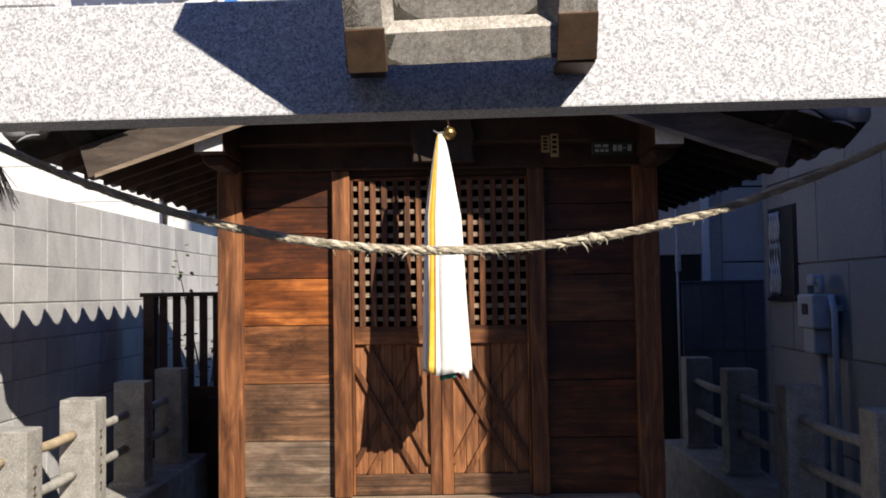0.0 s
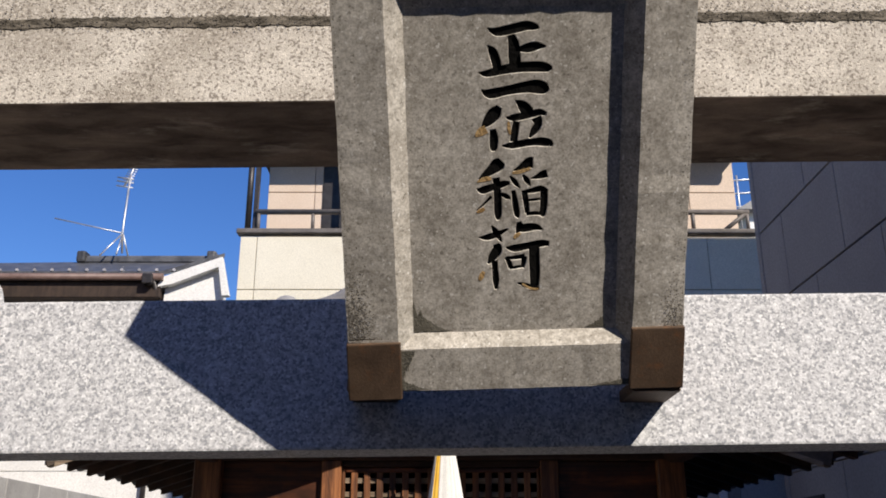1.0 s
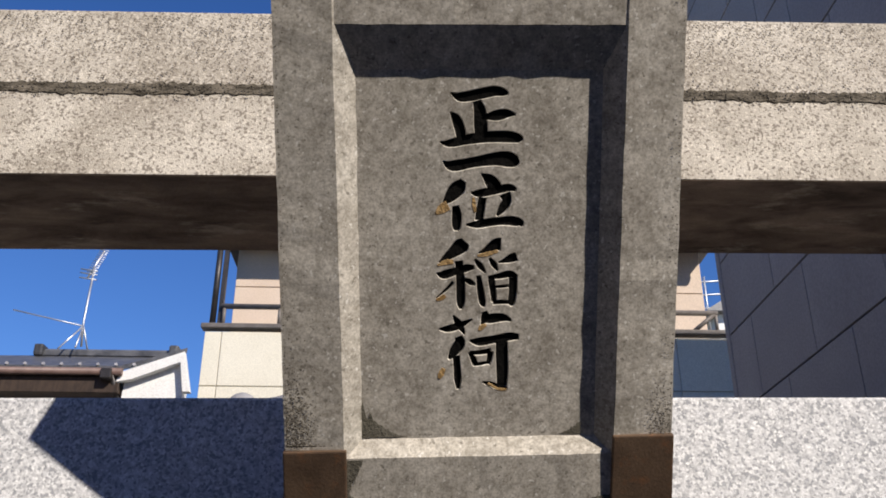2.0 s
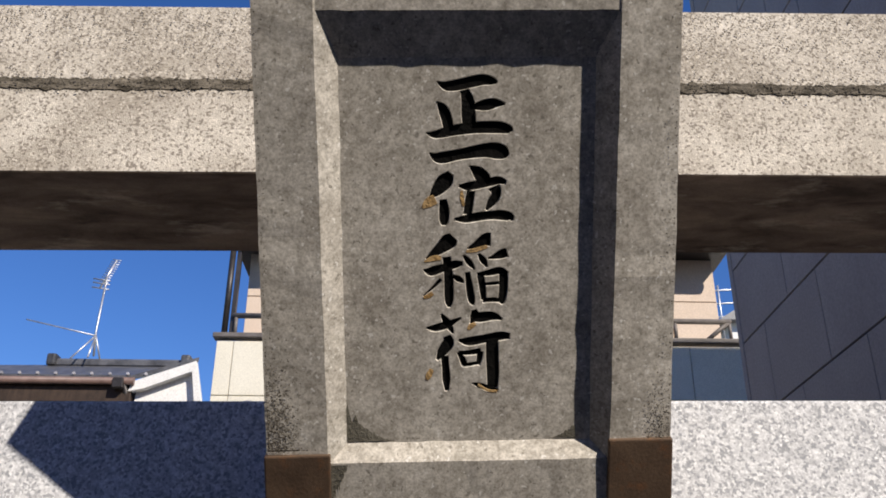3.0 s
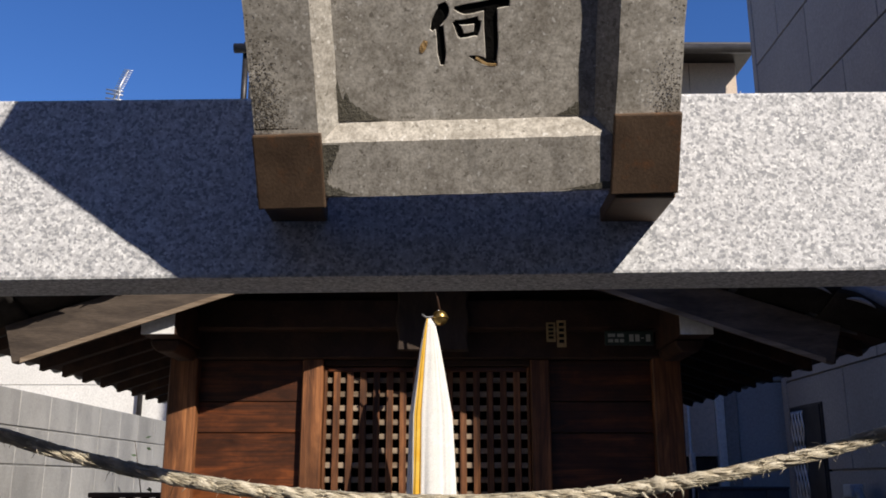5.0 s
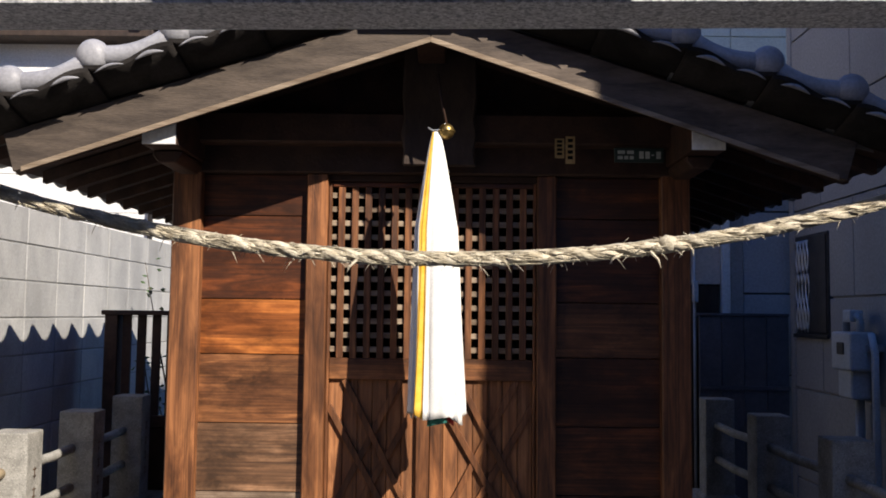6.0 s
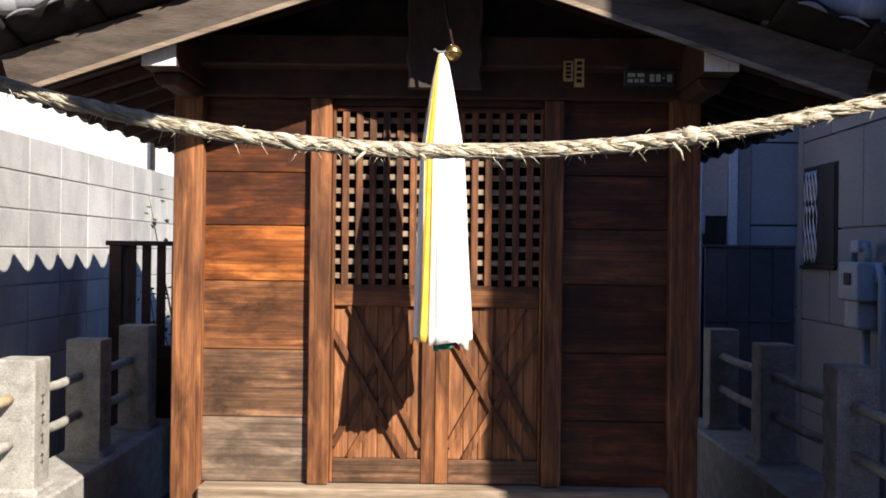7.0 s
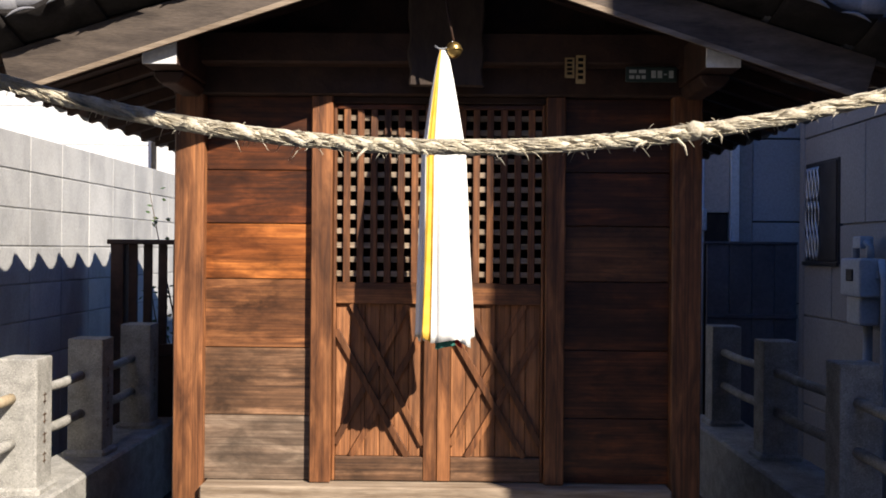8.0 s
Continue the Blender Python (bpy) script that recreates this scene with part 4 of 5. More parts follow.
for x0, x1, z0, z1 in ((-0.078, -0.052, 0.004, 0.016), (-0.044, -0.02, 0.004, 0.016), (-0.078, -0.06, -0.016, -0.004), (-0.054, -0.04, -0.016, -0.004), (-0.034, -0.02, -0.016, -0.004),
                       (0.0, 0.016, -0.013, 0.013), (0.022, 0.038, -0.013, 0.013), (0.044, 0.054, -0.002, 0.002), (0.062, 0.078, -0.013, 0.013)):
    box(x0, x1, -0.0035, -0.0015, z0, z1, 0, bm)
part("lettering", bm, PALE_INK, plate, "pale unreadable lettering bars")
for x, z, w, h in ((0.467, 2.118, 0.017, 0.036), (0.506, 2.112, 0.017, 0.05)):
    slip = thing("paper_slip", "small aged paper votive slip pasted on the lintel", "paper slip", (x, YF - 0.113, z), "paper slips")
    part("paper", box(-w, w, -0.0015, 0.0015, -h, h), PAPER, slip)
    bm = bmesh.new()
    for i in range(4):
        box(-w * 0.55, w * 0.55, -0.0028, -0.0012, h * (0.72 - 0.42 * i) - h * 0.15, h * (0.72 - 0.42 * i) + h * 0.1, 0, bm)
    part("writing", bm, INK, slip, "dark unreadable writing bars")

# the bell cloth
cloth = thing("bell_cloth", "long white and yellow gathered cloth hanging from a bell", "cloth", (0.02, 3.65, 2.136))


def cloth_sheet(a0, a1, mat_name, mat, scale=1.0, bottom=1.0, folds=9, seed=0):
    bm = bmesh.new()
    rows = []
    nz, na = 40, 72
    for i in range(nz + 1):
        s = i / nz
        half = 0.013 + 0.047 * min(1, s / 0.35) ** 0.8 + 0.03 * s
        depth = 0.014 + 0.078 * s
        cx = -0.008 * s + 0.022 * s
        row = []
        for j in range(na + 1):
            a = a0 + (a1 - a0) * j / na
            f = 1 + (0.02 + 0.075 * min(1, 2 * s)) * math.sin(folds * a + 1.1 * math.sin(3 * s + seed)) * (0.4 + 0.6 * s) + 0.03 * math.sin(23 * a + 4 * s)
            u, w = math.sin(a), math.cos(a)
            x, y = half * scale * math.copysign(abs(u) ** 0.65, u) * f, -depth * scale * math.copysign(abs(w) ** 0.65, w) * f
            z = -0.968 * s * bottom + (0.012 * math.sin(5 * a + seed) if i == nz else 0) - 0.01 * s * math.sin(a * 2)
            row.append(bm.verts.new((cx + x, y, z)))
        rows.append(row)
    for r0, r1 in zip(rows, rows[1:]):
        for j in range(na):
            bm.faces.new((r0[j], r0[j + 1], r1[j + 1], r1[j])).smooth = True
    ob = part(mat_name, bm, mat, cloth, smooth=True)
    sol = ob.modifiers.new("thickness", "SOLIDIFY")
    sol.thickness = 0.0015
    return ob


cloth_sheet(-0.35, 4.6, "white_cloth", CLOTH)
cloth_sheet(-0.74, -0.34, "yellow_cloth", YELLOW, 1.025, folds=6)["label"] = "yellow cloth strip"
cloth_sheet(-1.72, -0.76, "white_fold", CLOTH, 1.0, 1.0, folds=7, seed=2)
cloth_sheet(-0.3, 0.35, "green_lining", TEAL, 0.8, 1.022)["label"] = "green lining showing below"
cloth_sheet(0.35, 0.7, "red_lining", RED, 0.8, 1.012)["label"] = "red lining showing below"
bm = tube([(-0.028, -0.01, 0.015), (-0.012, -0.012, 0.004), (0.01, -0.012, 0.006), (0.024, -0.01, 0.02), (0.03, -0.008, 0.03), (0.037, -0.008, 0.018)], 0.0035, 6)
part("wire_tie", bm, GALV, cloth, "bent wire tie")
bell = thing("brass_bell", "small tarnished brass bell above the cloth", "bell", (0.055, 3.65, 2.14))
bm = bmesh.new()
bmesh.ops.create_uvsphere(bm, u_segments=20, v_segments=14, radius=0.028)
part("bowl", bm, BRASS, bell, smooth=True)
bm = bmesh.new()
tube([(0.029 * math.cos(a), 0.029 * math.sin(a), 0) for a in (2 * math.pi * k / 20 for k in range(21))], 0.003, 6, bm)
part("band", bm, BRASS, bell)
part("hanger", tube([(0, 0, 0.025), (-0.02, 0.0, 0.12), (-0.03, 0.0, 0.2)], 0.005, 6), WOOD_DARK, bell, "dark hanging cord")

# ---- stone fences beside the hall ----
def fence_post(x, y, h, facing, group):
    p = thing("fence_post", "square grey stone fence post with carved red-tinted lettering" if facing else "square grey stone fence post", "fence post", (x, y, 0), group)
    part("shaft", rough_up(box(-0.088, 0.088, -0.075, 0.075, 0.0, h, 0.008, seg=2), 0.002, 14), POST_STONE, p)
    part("foot", box(-0.108, 0.108, -0.095, 0.095, 0.0, 0.45, 0.012), POST_STONE, p)
    if facing:
        for k in range(4):
            z = h - 0.17 - 0.085 * k
            lo, hi = sorted((facing * 0.0895, facing * 0.0905))
            bm = bmesh.new()
            box(lo, hi, -0.015, 0.012, z - 0.022, z - 0.016, 0, bm)
            box(lo, hi, -0.004, 0.002, z - 0.03, z + 0.02, 0, bm)
            box(lo, hi, -0.018, 0.016, z + 0.008, z + 0.013, 0, bm)
            part("lettering", bm, RUST, p, "faded red lettering bars")
    return p


def fence_rail(x, y0, y1, z, mat, group):
    r = thing("fence_rail", "round stone rail between fence posts", "fence rail", (x, y0, z), group)
    bm = tube([(0, (y1 - y0) * i / 8, 0.003 * math.sin(i)) for i in range(9)], 0.023, 12)
    part("bar", bm, mat, r)


left_y = [2.32, 3.04, 3.76, 4.48, 5.2, 5.92]
for i, y in enumerate(left_y):
    fence_post(-1.778, y, 0.95 + 0.014 * i if y > 4 else 0.95, 1 if y > 3 else 0, "stone fence posts on the block wall side")
for y0, y1 in zip(left_y, left_y[1:]):
    for z in (0.63, 0.82):
        fence_rail(-1.80, y0 + 0.06, y1 - 0.06, z, BAMBOO if z > 0.7 and y0 < 4 else POST_STONE, "stone fence rails")
right_y = [2.54, 3.45, 4.36, 5.27, 6.18]
for y in right_y:
    fence_post(1.715, y, 1.02, 0, "stone fence posts on the house side")
for y0, y1 in zip(right_y, right_y[1:]):
    for z in (0.66, 0.86):
        fence_rail(1.70, y0 + 0.06, y1 - 0.06, z, POST_STONE, "stone fence rails")
for x in (-1.78, 1.71):
    tagged(part("kerb", box(x - 0.16, x + 0.16, 2.0, 6.5, 0.0, 0.42, 0.012), POST_STONE), "grey stone kerb below the fence", "kerb", kind="structure")
tagged(part("pavement", box(-0.9, 1.06, -1.5, 3.7, 0.0, 0.03, 0.006), PAVING), "grey stone path to the shrine", "pavement", kind="structure")

# dark wooden gate between hall and wall
gate = thing("wooden_gate", "dark brown wooden picket gate beside the hall", "gate", (0, 6.22, 0))
for x0, x1, z1 in ((-2.05, -1.97, 1.50), (-1.30, -1.22, 1.50)):
    part("gate_post", box(x0, x1, -0.05, 0.05, 0.0, z1, 0.004), WOOD_DARK, gate)
part("top_rail", box(-2.07, -1.2, -0.06, 0.06, 1.485, 1.515, 0.004), WOOD_DARK, gate)
part("bottom_rail", box(-1.97, -1.3, -0.03, 0.03, 0.80, 0.87, 0.004), WOOD_DARK, gate)
part("base_panel", box(-1.97, -1.3, -0.02, 0.02, 0.1, 0.795, 0.004), WOOD_DARK, gate)
for i in range(7):
    x = -1.925 + i * 0.092
    part("picket", box(x - 0.026, x + 0.026, -0.012, 0.012, 0.87, 1.485, 0.002), WOOD_DARK, gate)

# ---- leafy branch by the wall ----
shrub = thing("shrub", "thin shrub twigs with small dark leaves", "shrub", (-1.73, 6.75, 0))
bm = bmesh.new()
lf = bmesh.new()
for k in range(7):
    top = Vector((rng.uniform(-0.28, 0.18), rng.uniform(-0.1, 0.1), rng.uniform(1.0, 1.86)))
    pts = [Vector((0, 0, 0)).lerp(top, s) + Vector((0.05 * math.sin(3 * s + k), 0.05 * math.cos(2 * s + k), 0)) for s in (0, 0.25, 0.5, 0.75, 1)]
    tube(pts, [0.012, 0.01, 0.007, 0.005, 0.002], 5, bm)
    for q in range(26):
        s = rng.uniform(0.45, 1)
        p = Vector((0, 0, 0)).lerp(top, s) + Vector((rng.uniform(-0.06, 0.06), rng.uniform(-0.05, 0.05), rng.uniform(-0.05, 0.05)))
        d = Vector((rng.uniform(-1, 1), rng.uniform(-0.5, 0.5), rng.uniform(-0.4, 0.6))).normalized() * 0.045
        w = d.cross(Vector((rng.uniform(-1, 1), 1, rng.uniform(-1, 1)))).normalized() * 0.011
        lf.faces.new([lf.verts.new(v) for v in (p, p + d * 0.5 + w, p + d, p + d * 0.5 - w)])
part("trunk", bm, BARK, shrub)
tagged(part("crown", lf, LEAF, shrub), kind="stuff")
# ---- grey house beside the yard ----
HY = 1.0  # its street-side corner
house_grey = thing("grey_house", "tall house clad in grey siding panels", "house", (2.49, 0, 0))
part("wall", box(0.02, 6.0, HY, 4.6, 0.0, 6.3), SIDING, house_grey)
part("tall_wall", box(0.02, 4.0, 4.6, 7.0, 0.0, 11.0), SIDING, house_grey)
# unseen block added to cast the shadow on the cream building
part("stair_tower", box(4.0, 13.0, 4.6, 7.0, 0.0, 13.0), SIDING, house_grey)
joints_z = [0.43 + 0.608 * k for k in range(-1, 20)]
for k, (z0, z1) in enumerate(zip(joints_z, joints_z[1:])):
    y = 6.93
    first = True
    if z1 > 11.0:
        break
    stop = HY if z1 < 6.3 else 4.6
    while y > stop:
        w = (0.93 if k % 2 else 0.46) if first else 0.93
        first = False
        part("siding_panel", box(0.0, 0.02, max(y - w, stop) + 0.004, y - 0.004, max(z0, 0.02) + 0.006, z1 - 0.006, 0.003), SIDING, house_grey)
        y -= w
part("corner_trim", box(-0.006, 0.06, 6.93, 7.01, 0.0, 11.0, 0.006), SIDING, house_grey)
part("roof_edge", box(-0.1, 4.0, 4.55, 7.1, 11.0, 11.1, 0.01), DARK_METAL, house_grey)
part("low_roof_edge", box(-0.05, 6.1, HY - 0.05, 4.6, 6.3, 6.38, 0.01), DARK_METAL, house_grey)
win = part("window", box(-0.012, 0.02, 6.345, 6.885, 1.395, 2.075, 0.004), DARK_METAL, house_grey, "dark barred window")
part("window_sill", box(-0.03, -0.0125, 6.33, 6.90, 1.385, 1.41, 0.003), DARK_METAL, win)
for i in range(4):
    for way in (-1, 1):
        pts = [(-0.019 + 0.002 * way, 6.66 + i * 0.055 + way * 0.026 * math.sin(16 * (z - 1.42)), z) for z in (1.42 + 0.02 * j for j in range(32))]
        part("window_bar", tube(pts, 0.006, 6), GALV, win)
part("shutter", box(-0.022, -0.0125, 6.36, 6.62, 1.42, 2.06, 0.003), DARK_METAL, win)
lamp = thing("wall_light", "round security light under the eaves of the grey house", "wall light", (2.36, 6.85, 5.85))
part("mount", box(-0.03, 0.13, -0.05, 0.05, -0.04, 0.04, 0.008), DARK_METAL, lamp)
part("head", tube([(-0.03, 0, 0.0), (-0.07, -0.03, -0.05), (-0.1, -0.06, -0.1)], [0.03, 0.06, 0.075], 16), PLASTIC, lamp)

# gas meter
meter = thing("gas_meter", "pale grey gas meter with pipes on the house wall", "gas meter", (2.40, 5.80, 1.33))
part("case", box(-0.085, 0.06, -0.13, 0.13, -0.11, 0.11, 0.02, seg=3), PLASTIC, meter)
part("lower_case", box(-0.065, 0.05, -0.09, 0.09, -0.27, -0.10, 0.02, seg=3), PLASTIC, meter)
part("dial", box(-0.092, -0.084, -0.05, 0.04, -0.02, 0.05, 0.004), DARK_METAL, meter, "dark counter window")
for y in (-0.09, 0.09):
    part("elbow", tube([(-0.01, y, 0.10), (-0.01, y, 0.17), (-0.01, y * 0.7, 0.2), (-0.01, y * 0.2, 0.2)], 0.022, 10), PLASTIC, meter)
part("cock", box(-0.05, 0.03, -0.05, 0.05, 0.165, 0.235, 0.012, seg=2), PLASTIC, meter)
part("pipe", tube([(0.02, -0.16, 0.1), (0.02, -0.2, 0.0), (0.02, -0.2, -1.3)], 0.02, 10), PLASTIC, meter)
part("feed_pipe", tube([(0.03, 0.02, -0.26), (0.03, 0.02, -1.3)], 0.026, 10), PLASTIC, meter)
part("bracket", box(0.0, 0.09, -0.17, -0.12, 0.0, 0.04, 0.004), GALV, meter)

# blue sheet fence at the end of the passage
panel = thing("sheet_fence", "dull blue metal sheet fence closing the passage", "fence", (0, 7.08, 0))
for i in range(4):
    x = 1.86 + i * 0.16
    part("sheet", box(x, x + 0.157, 0.0, 0.02, 0.05, 1.525, 0.003), BLUE_SHEET, panel)
part("cap", box(1.84, 2.50, -0.01, 0.03, 1.525, 1.545, 0.003), BLUE_SHEET, panel)
part("mid_rail", box(1.86, 2.50, -0.012, 0.0, 1.0, 1.03, 0.002), BLUE_SHEET, panel)

# narrow outbuilding behind the hall
shed = thing("outbuilding", "narrow tan outbuilding with a dark door and pale trim", "outbuilding", (0, 7.2, 0))
for z0, z1 in ((1.75, 2.32), (2.32, 2.9)):
    part("wall_panel", box(1.6, 2.052, 0.0, 0.06, z0 + 0.004, z1 - 0.004, 0.003), CREAM_PINK, shed, "tan wall panel")
part("door", box(1.6, 2.045, 0.015, 0.06, 0.0, 1.745, 0.003), WOOD_POST, shed, "dark brown narrow door")
part("pale_trim", box(2.056, 2.115, -0.03, 0.06, 0.0, 2.9, 0.004), WHITE, shed, "white corner trim")
part("trim", box(2.118, 2.212, -0.015, 0.06, 0.0, 2.9, 0.004), SIDING, shed)
for z0, z1 in ((0.0, 0.52), (0.52, 1.1), (1.1, 1.69), (1.69, 2.29), (2.29, 2.9)):
    part("wall_panel", box(2.218, 2.70, 0.0, 0.06, z0 + 0.006, z1 - 0.006, 0.003), PALE_SIDING, shed, "pale grey siding panel")
part("wall_core", box(1.6, 2.70, 0.062, 0.12, 0.0, 2.9), DARK_METAL, shed)
part("conduit", tube([(1.852, -0.03, 0.1), (1.852, -0.03, 2.5)], 0.011, 8), PLASTIC, shed)
part("switch_box", box(1.835, 1.872, -0.07, -0.02, 1.62, 1.78, 0.006), PLASTIC, shed)

# ---- cream building behind, with a railed roof terrace ----
YC = 14.0
cream = thing("cream_building", "cream panelled building with a railed roof terrace", "building", (0.15, YC, 0))
part("wall", box(-3.36, 7.5, 0.03, 6.0, 0.0, 6.62), CREAM, cream)
rows_z = [0.0, 0.93, 1.86, 2.79, 3.72, 4.65, 5.73, 6.62]
for z0, z1 in zip(rows_z, rows_z[1:]):
    for k in range(6):
        x0 = -3.36 + (0.0 if k == 0 else 0.27 + 1.8 * (k - 1) + 0.0)
        x1 = -3.36 + 0.27 + 1.8 * k
        part("siding_panel", box(x0 + 0.006, x1 - 0.006, 0.0, 0.03, z0 + 0.008, z1 - 0.008, 0.004), CREAM, cream)
part("parapet_cap", box(-3.42, 7.6, -0.06, 0.14, 6.66, 6.74, 0.01), RAIL_BROWN, cream)
part("railing", tube([(-3.15, 0.05, 7.06), (4.85, 0.05, 7.06)], 0.045, 10), RAIL_BROWN, cream)
for k in range(10):
    x = -3.1 + k * 0.88
    part("railing_post", tube([(x, 0.05, 6.74), (x, 0.05, 7.06)], 0.03, 8), RAIL_BROWN, cream)
part("railing_brace", tube([(4.8, 0.05, 7.04), (4.45, 0.05, 6.76)], 0.035, 8), RAIL_BROWN, cream)
part("upper_wall", box(-3.08, 4.85, 0.6, 6.0, 6.6, 8.41), CREAM_PINK, cream)
for z0, z1 in ((6.7, 7.62), (7.62, 8.41)):
    for k in range(10):
        x0 = -3.08 + k * 0.793
        part("siding_panel", box(x0 + 0.006, x0 + 0.787, 0.57, 0.6, z0 + 0.008, z1 - 0.008, 0.004), CREAM_PINK, cream)
canopy = part("terrace_roof", box(-3.3, 5.05, 0.0, 6.1, 8.42, 8.5, 0.01), DARK_METAL, cream, "dark terrace roof edge")
part("gutter", tube([(-3.45, 0.0, 8.38), (5.05, 0.0, 8.38)], 0.08, 10), DARK_METAL, canopy)
for x in (-3.17, -1.6, 3.3):
    part("terrace_column", box(x - 0.035, x + 0.035, 0.08, 0.18, 6.74, 8.42, 0.006), DARK_METAL, cream)
part("downpipe", tube([(-3.28, 0.1, 8.35), (-3.28, 0.1, 6.8)], 0.05, 8), DARK_METAL, cream)
for x in (-1.9,):
    part("terrace_window", box(x - 0.25, x + 0.25, 0.54, 0.58, 6.75, 8.38, 0.01), DARK_METAL, cream)
for x0, x1 in ((2.0, 2.25),):
    part("side_door", box(x0, x1, -0.02, 0.01, 0.1, 2.1, 0.006), DARK_METAL, cream)

# ---- white house with a tiled roof and an aerial ----
house_white = thing("white_house", "white house with a dark tiled hipped roof and gable", "house", (0, 12.0, -0.06))
part("wall", box(-9.0, -3.46, 0.35, 5.0, 0.0, 5.12), WHITE, house_white)
for k in range(9):
    part("siding_board", box(-9.0, -3.46, 0.335, 0.352, 0.35 + 0.5 * k, 0.84 + 0.5 * k, 0.003), WHITE, house_white)
part("eaves_soffit", box(-9.2, -3.76, -0.02, 0.4, 5.08, 5.3, 0.01), WOOD_POST, house_white)
part("gutter", tube([(-9.2, -0.07, 5.35), (-3.72, -0.07, 5.35)], 0.05, 10), GUTTER, house_white, "red-brown gutter")
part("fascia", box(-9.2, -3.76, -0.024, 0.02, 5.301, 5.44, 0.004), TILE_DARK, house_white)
part("hopper", box(-3.98, -3.84, -0.15, 0.0, 5.24, 5.38, 0.012), DARK_METAL, house_white)
bm = bmesh.new()
v = [bm.verts.new(p) for p in ((-9.2, -0.03, 5.38), (-3.78, -0.03, 5.38), (-2.94, 0.02, 5.66), (-3.35, 1.3, 5.95), (-5.6, 1.3, 5.95), (-9.6, 0.7, 5.7))]
bm.faces.new((v[0], v[1], v[2], v[3], v[4], v[5]))
r = bmesh.ops.extrude_face_region(bm, geom=list(bm.faces))
bmesh.ops.translate(bm, verts=[g for g in r["geom"] if isinstance(g, bmesh.types.BMVert)], vec=(0, 0, 0.06))
part("roof", bm, TILE, house_white, "dark tiled roof slope")
for k in range(24):
    part("roof_stud", tube([(-9.0 + 0.235 * k, 0.0, 5.45), (-9.0 + 0.235 * k, -0.04, 5.465)], 0.022, 8), TILE_END, house_white)
part("ridge", box(-5.37, -3.43, 1.2, 1.42, 5.96, 6.09, 0.03), TILE, house_white)
for x in (-5.37, -3.43):
    part("ridge_ornament", box(x - 0.07, x + 0.07, 1.14, 1.38, 5.97, 6.15, 0.04, seg=2), TILE, house_white)
part("gable_board", prism([(-3.80, 5.22), (-3.75, 5.36), (-2.957, 5.65), (-2.83, 5.1), (-2.93, 5.1), (-3.0, 5.5), (-3.6, 5.26)], -0.04, 0.06, 0.006), WHITE, house_white, "white gable bargeboard")
part("gable_wall", prism([(-3.78, 4.2), (-2.93, 4.2), (-2.95, 5.3), (-3.01, 5.52), (-3.72, 5.26)], 0.08, 0.3), WHITE, house_white)
part("downpipe", tube([(-3.85, -0.07, 5.33), (-3.8, 0.1, 5.05), (-3.8, 0.25, 4.7), (-3.8, 0.28, 0.2)], 0.035, 8), DARK_METAL, house_white)
aerial = thing("tv_aerial", "thin silvery television aerial on the roof ridge", "aerial", (-4.81, 13.2, 6.04))
part("mast", tube([(0.03, 0, 0.02), (0, 0, 0.4), (0.02, 0, 1.3)], 0.016, 6), GALV, aerial)
for dx, dy in ((-0.2, -0.25), (0.06, -0.3), (0.1, 0.2)):
    part("stay", tube([(0.01, 0, 0.34), (dx, dy, -0.1)], 0.013, 5), GALV, aerial)
A0, A1 = Vector((-0.06, 0.0, 1.1)), Vector((0.09, 0.1, 1.62))
part("boom", tube([A0, A1], 0.016, 6), GALV, aerial)
for k in range(12):
    c = A0.lerp(A1, 0.15 + 0.85 * k / 11)
    part("element", tube([c + Vector((-0.075, 0.02, 0.02)), c + Vector((0.075, -0.02, -0.02))], 0.008, 5), GALV, aerial)
for dz in (-0.08, 0.0, 0.06):
    part("reflector", tube([(-0.18, 0, 1.2 + dz), (0.08, 0, 1.16 + dz)], 0.012, 5), GALV, aerial)
part("guy_wire", tube([(0.0, 0, 0.34), (-1.1, 0.1, 0.62)], 0.011, 4), GALV, aerial)

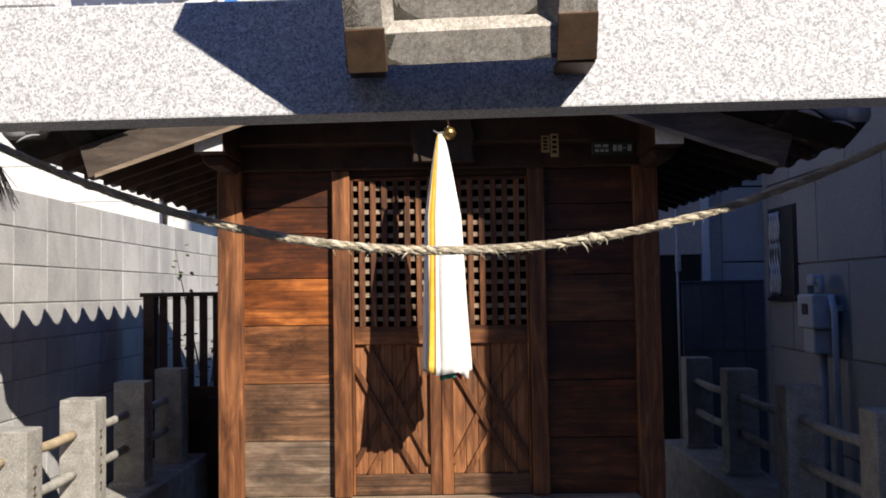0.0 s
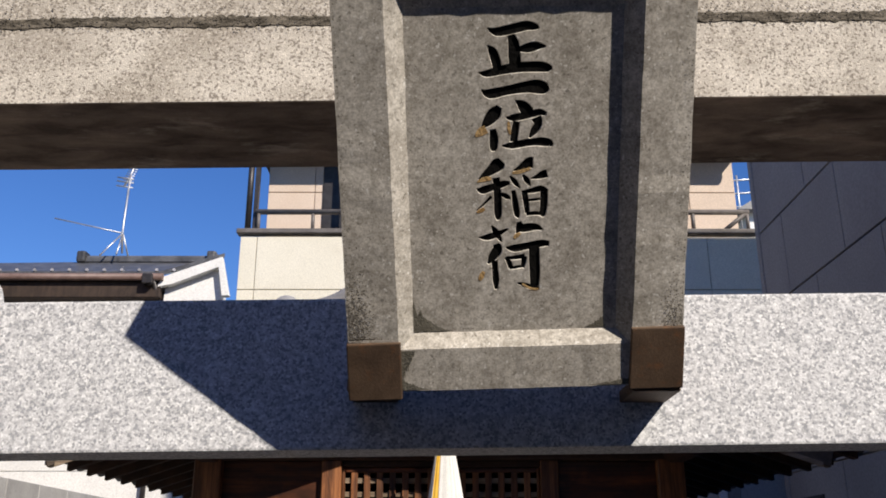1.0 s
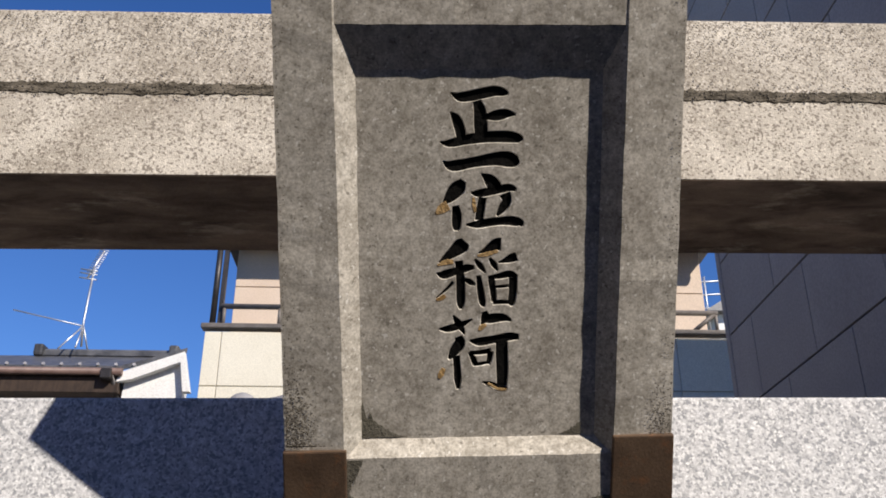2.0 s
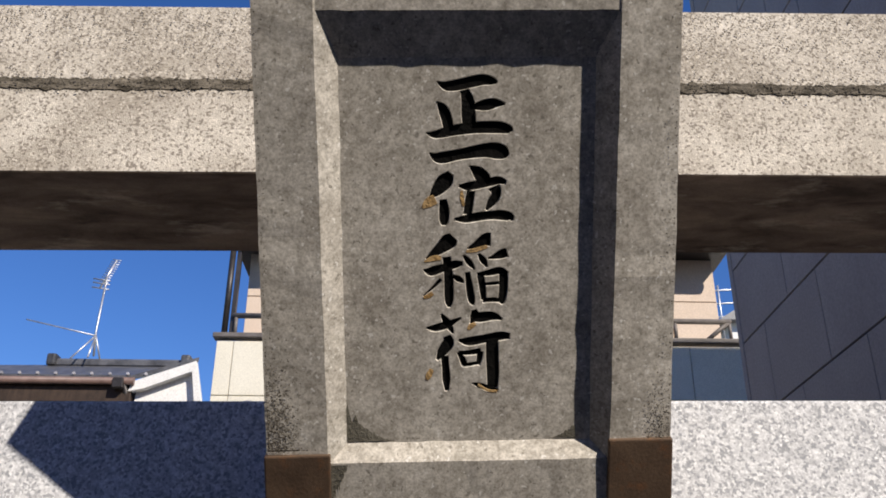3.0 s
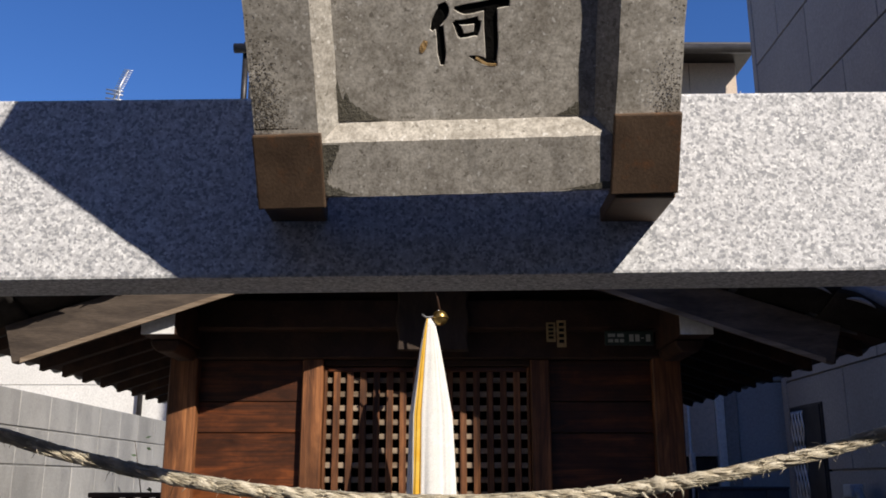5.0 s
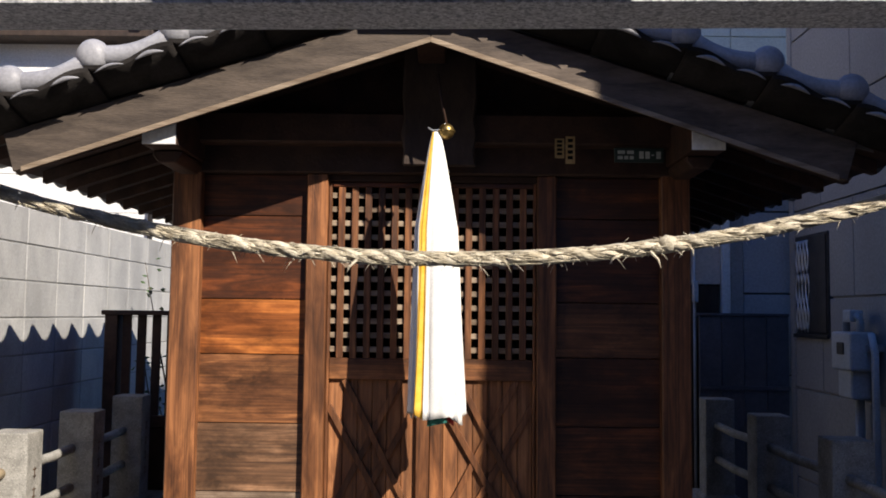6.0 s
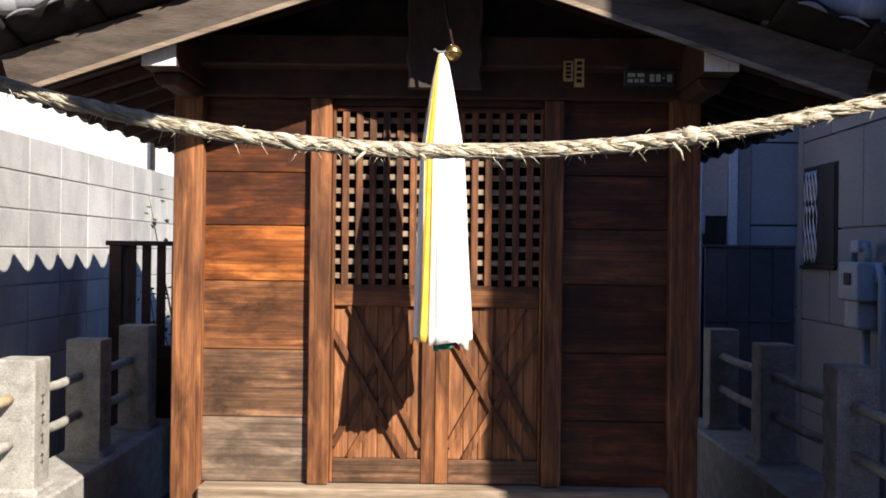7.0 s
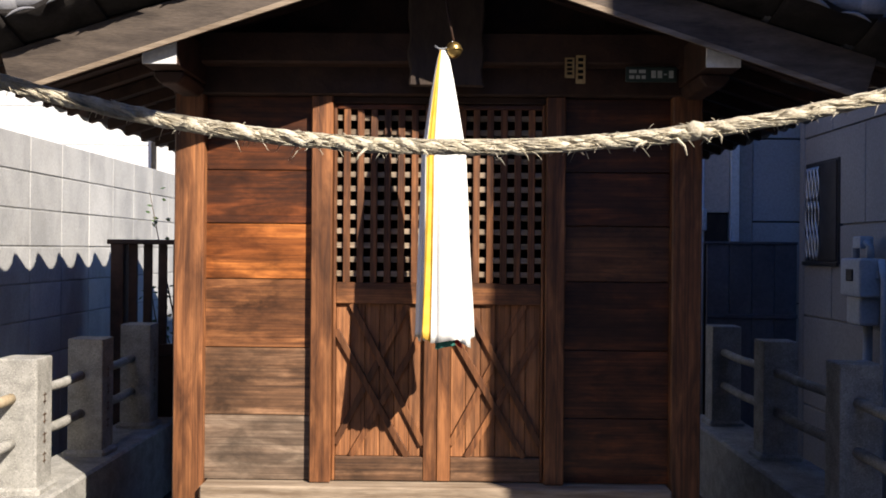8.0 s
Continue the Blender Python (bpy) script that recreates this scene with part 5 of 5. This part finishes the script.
# far house seen past the terrace
far = thing("far_house", "distant white house with a pale green roof", "house", (9.2, 24, 0))
part("wall", box(-0.6, 4, 0, 4, 0, 11.0), WHITE, far)
part("roof", prism([(-1.0, 10.95), (4.3, 11.0), (2, 12.2), (0.2, 11.7)], -0.3, 4.2), PAINT_GREY, far)
for x in (-1.5, -0.9):
    part("aerial_pole", tube([(x, -0.2, 10.4), (x, -0.2, 12.0)], 0.03, 6), GALV, far)
for z in (11.0, 11.4, 11.8):
    part("balcony_rail", tube([(-1.7, -0.2, z), (0.1, -0.2, z + 0.12)], 0.025, 6), GALV, far)

# unseen blocks added behind the camera, to hold off sky light
for x0, x1, h in ((-34, -14, 7.6), (-13.9, -5, 7.2), (-4.9, 4.7, 7.5), (4.8, 30.0, 7.2)):
    street = thing("sky_blocker", "unseen plain grey block holding sky light off the yard", "house", (0, -9.2, 0), "houses across the street")
    part("wall", box(x0, x1, 0.0, 3.0, 0.0, h), SIDING, street)
    part("roof", box(x0 - 0.1, x1 + 0.1, -0.1, 3.1, h, h + 0.15, 0.03), DARK_METAL, street)
# unseen block added to the west: its sunlit side bounces warm light
bounce = thing("bounce_block", "unseen plain block beyond the block wall, added for warm bounce", "house", (-6.2, 0, 0))
part("wall", box(-5.0, 0.0, -4.5, 10.5, 0.0, 6.4), TAN_RENDER, bounce)
part("roof", box(-5.1, 0.1, -4.6, 10.6, 6.4, 6.55, 0.03), DARK_METAL, bounce)
tagged(part("road", box(-40, 40, -6.1, -2.6, 0.0, 0.02), PAVING), "grey asphalt street in front of the yard", "road", kind="structure")

# ---- block wall, piece by piece ----
wall = part("block_wall", box(-2.36, -2.226, -1.5, 10.0, 0.0, 2.055), MORTAR)
tagged(wall, "grey concrete block garden wall", "wall", kind="structure")
block_mesh = finish(box(0, 0.142, 0, 0.392, 0, 0.192, 0.003), "block", BLOCK)
for r in range(10):
    for c in range(-17, 12):
        y = 5.47 + 0.3975 * c
        ob = part("block", block_mesh, BLOCK, wall)
        ob.location = (-2.364 + rng.uniform(-0.0012, 0.0012), y + 0.003, 0.066 + 0.2 * r + 0.004)
tagged(part("wall_footing", box(-2.38, -2.21, -1.5, 10.0, 0.0, 0.064, 0.004), MORTAR), "concrete wall footing", "wall footing", kind="structure")
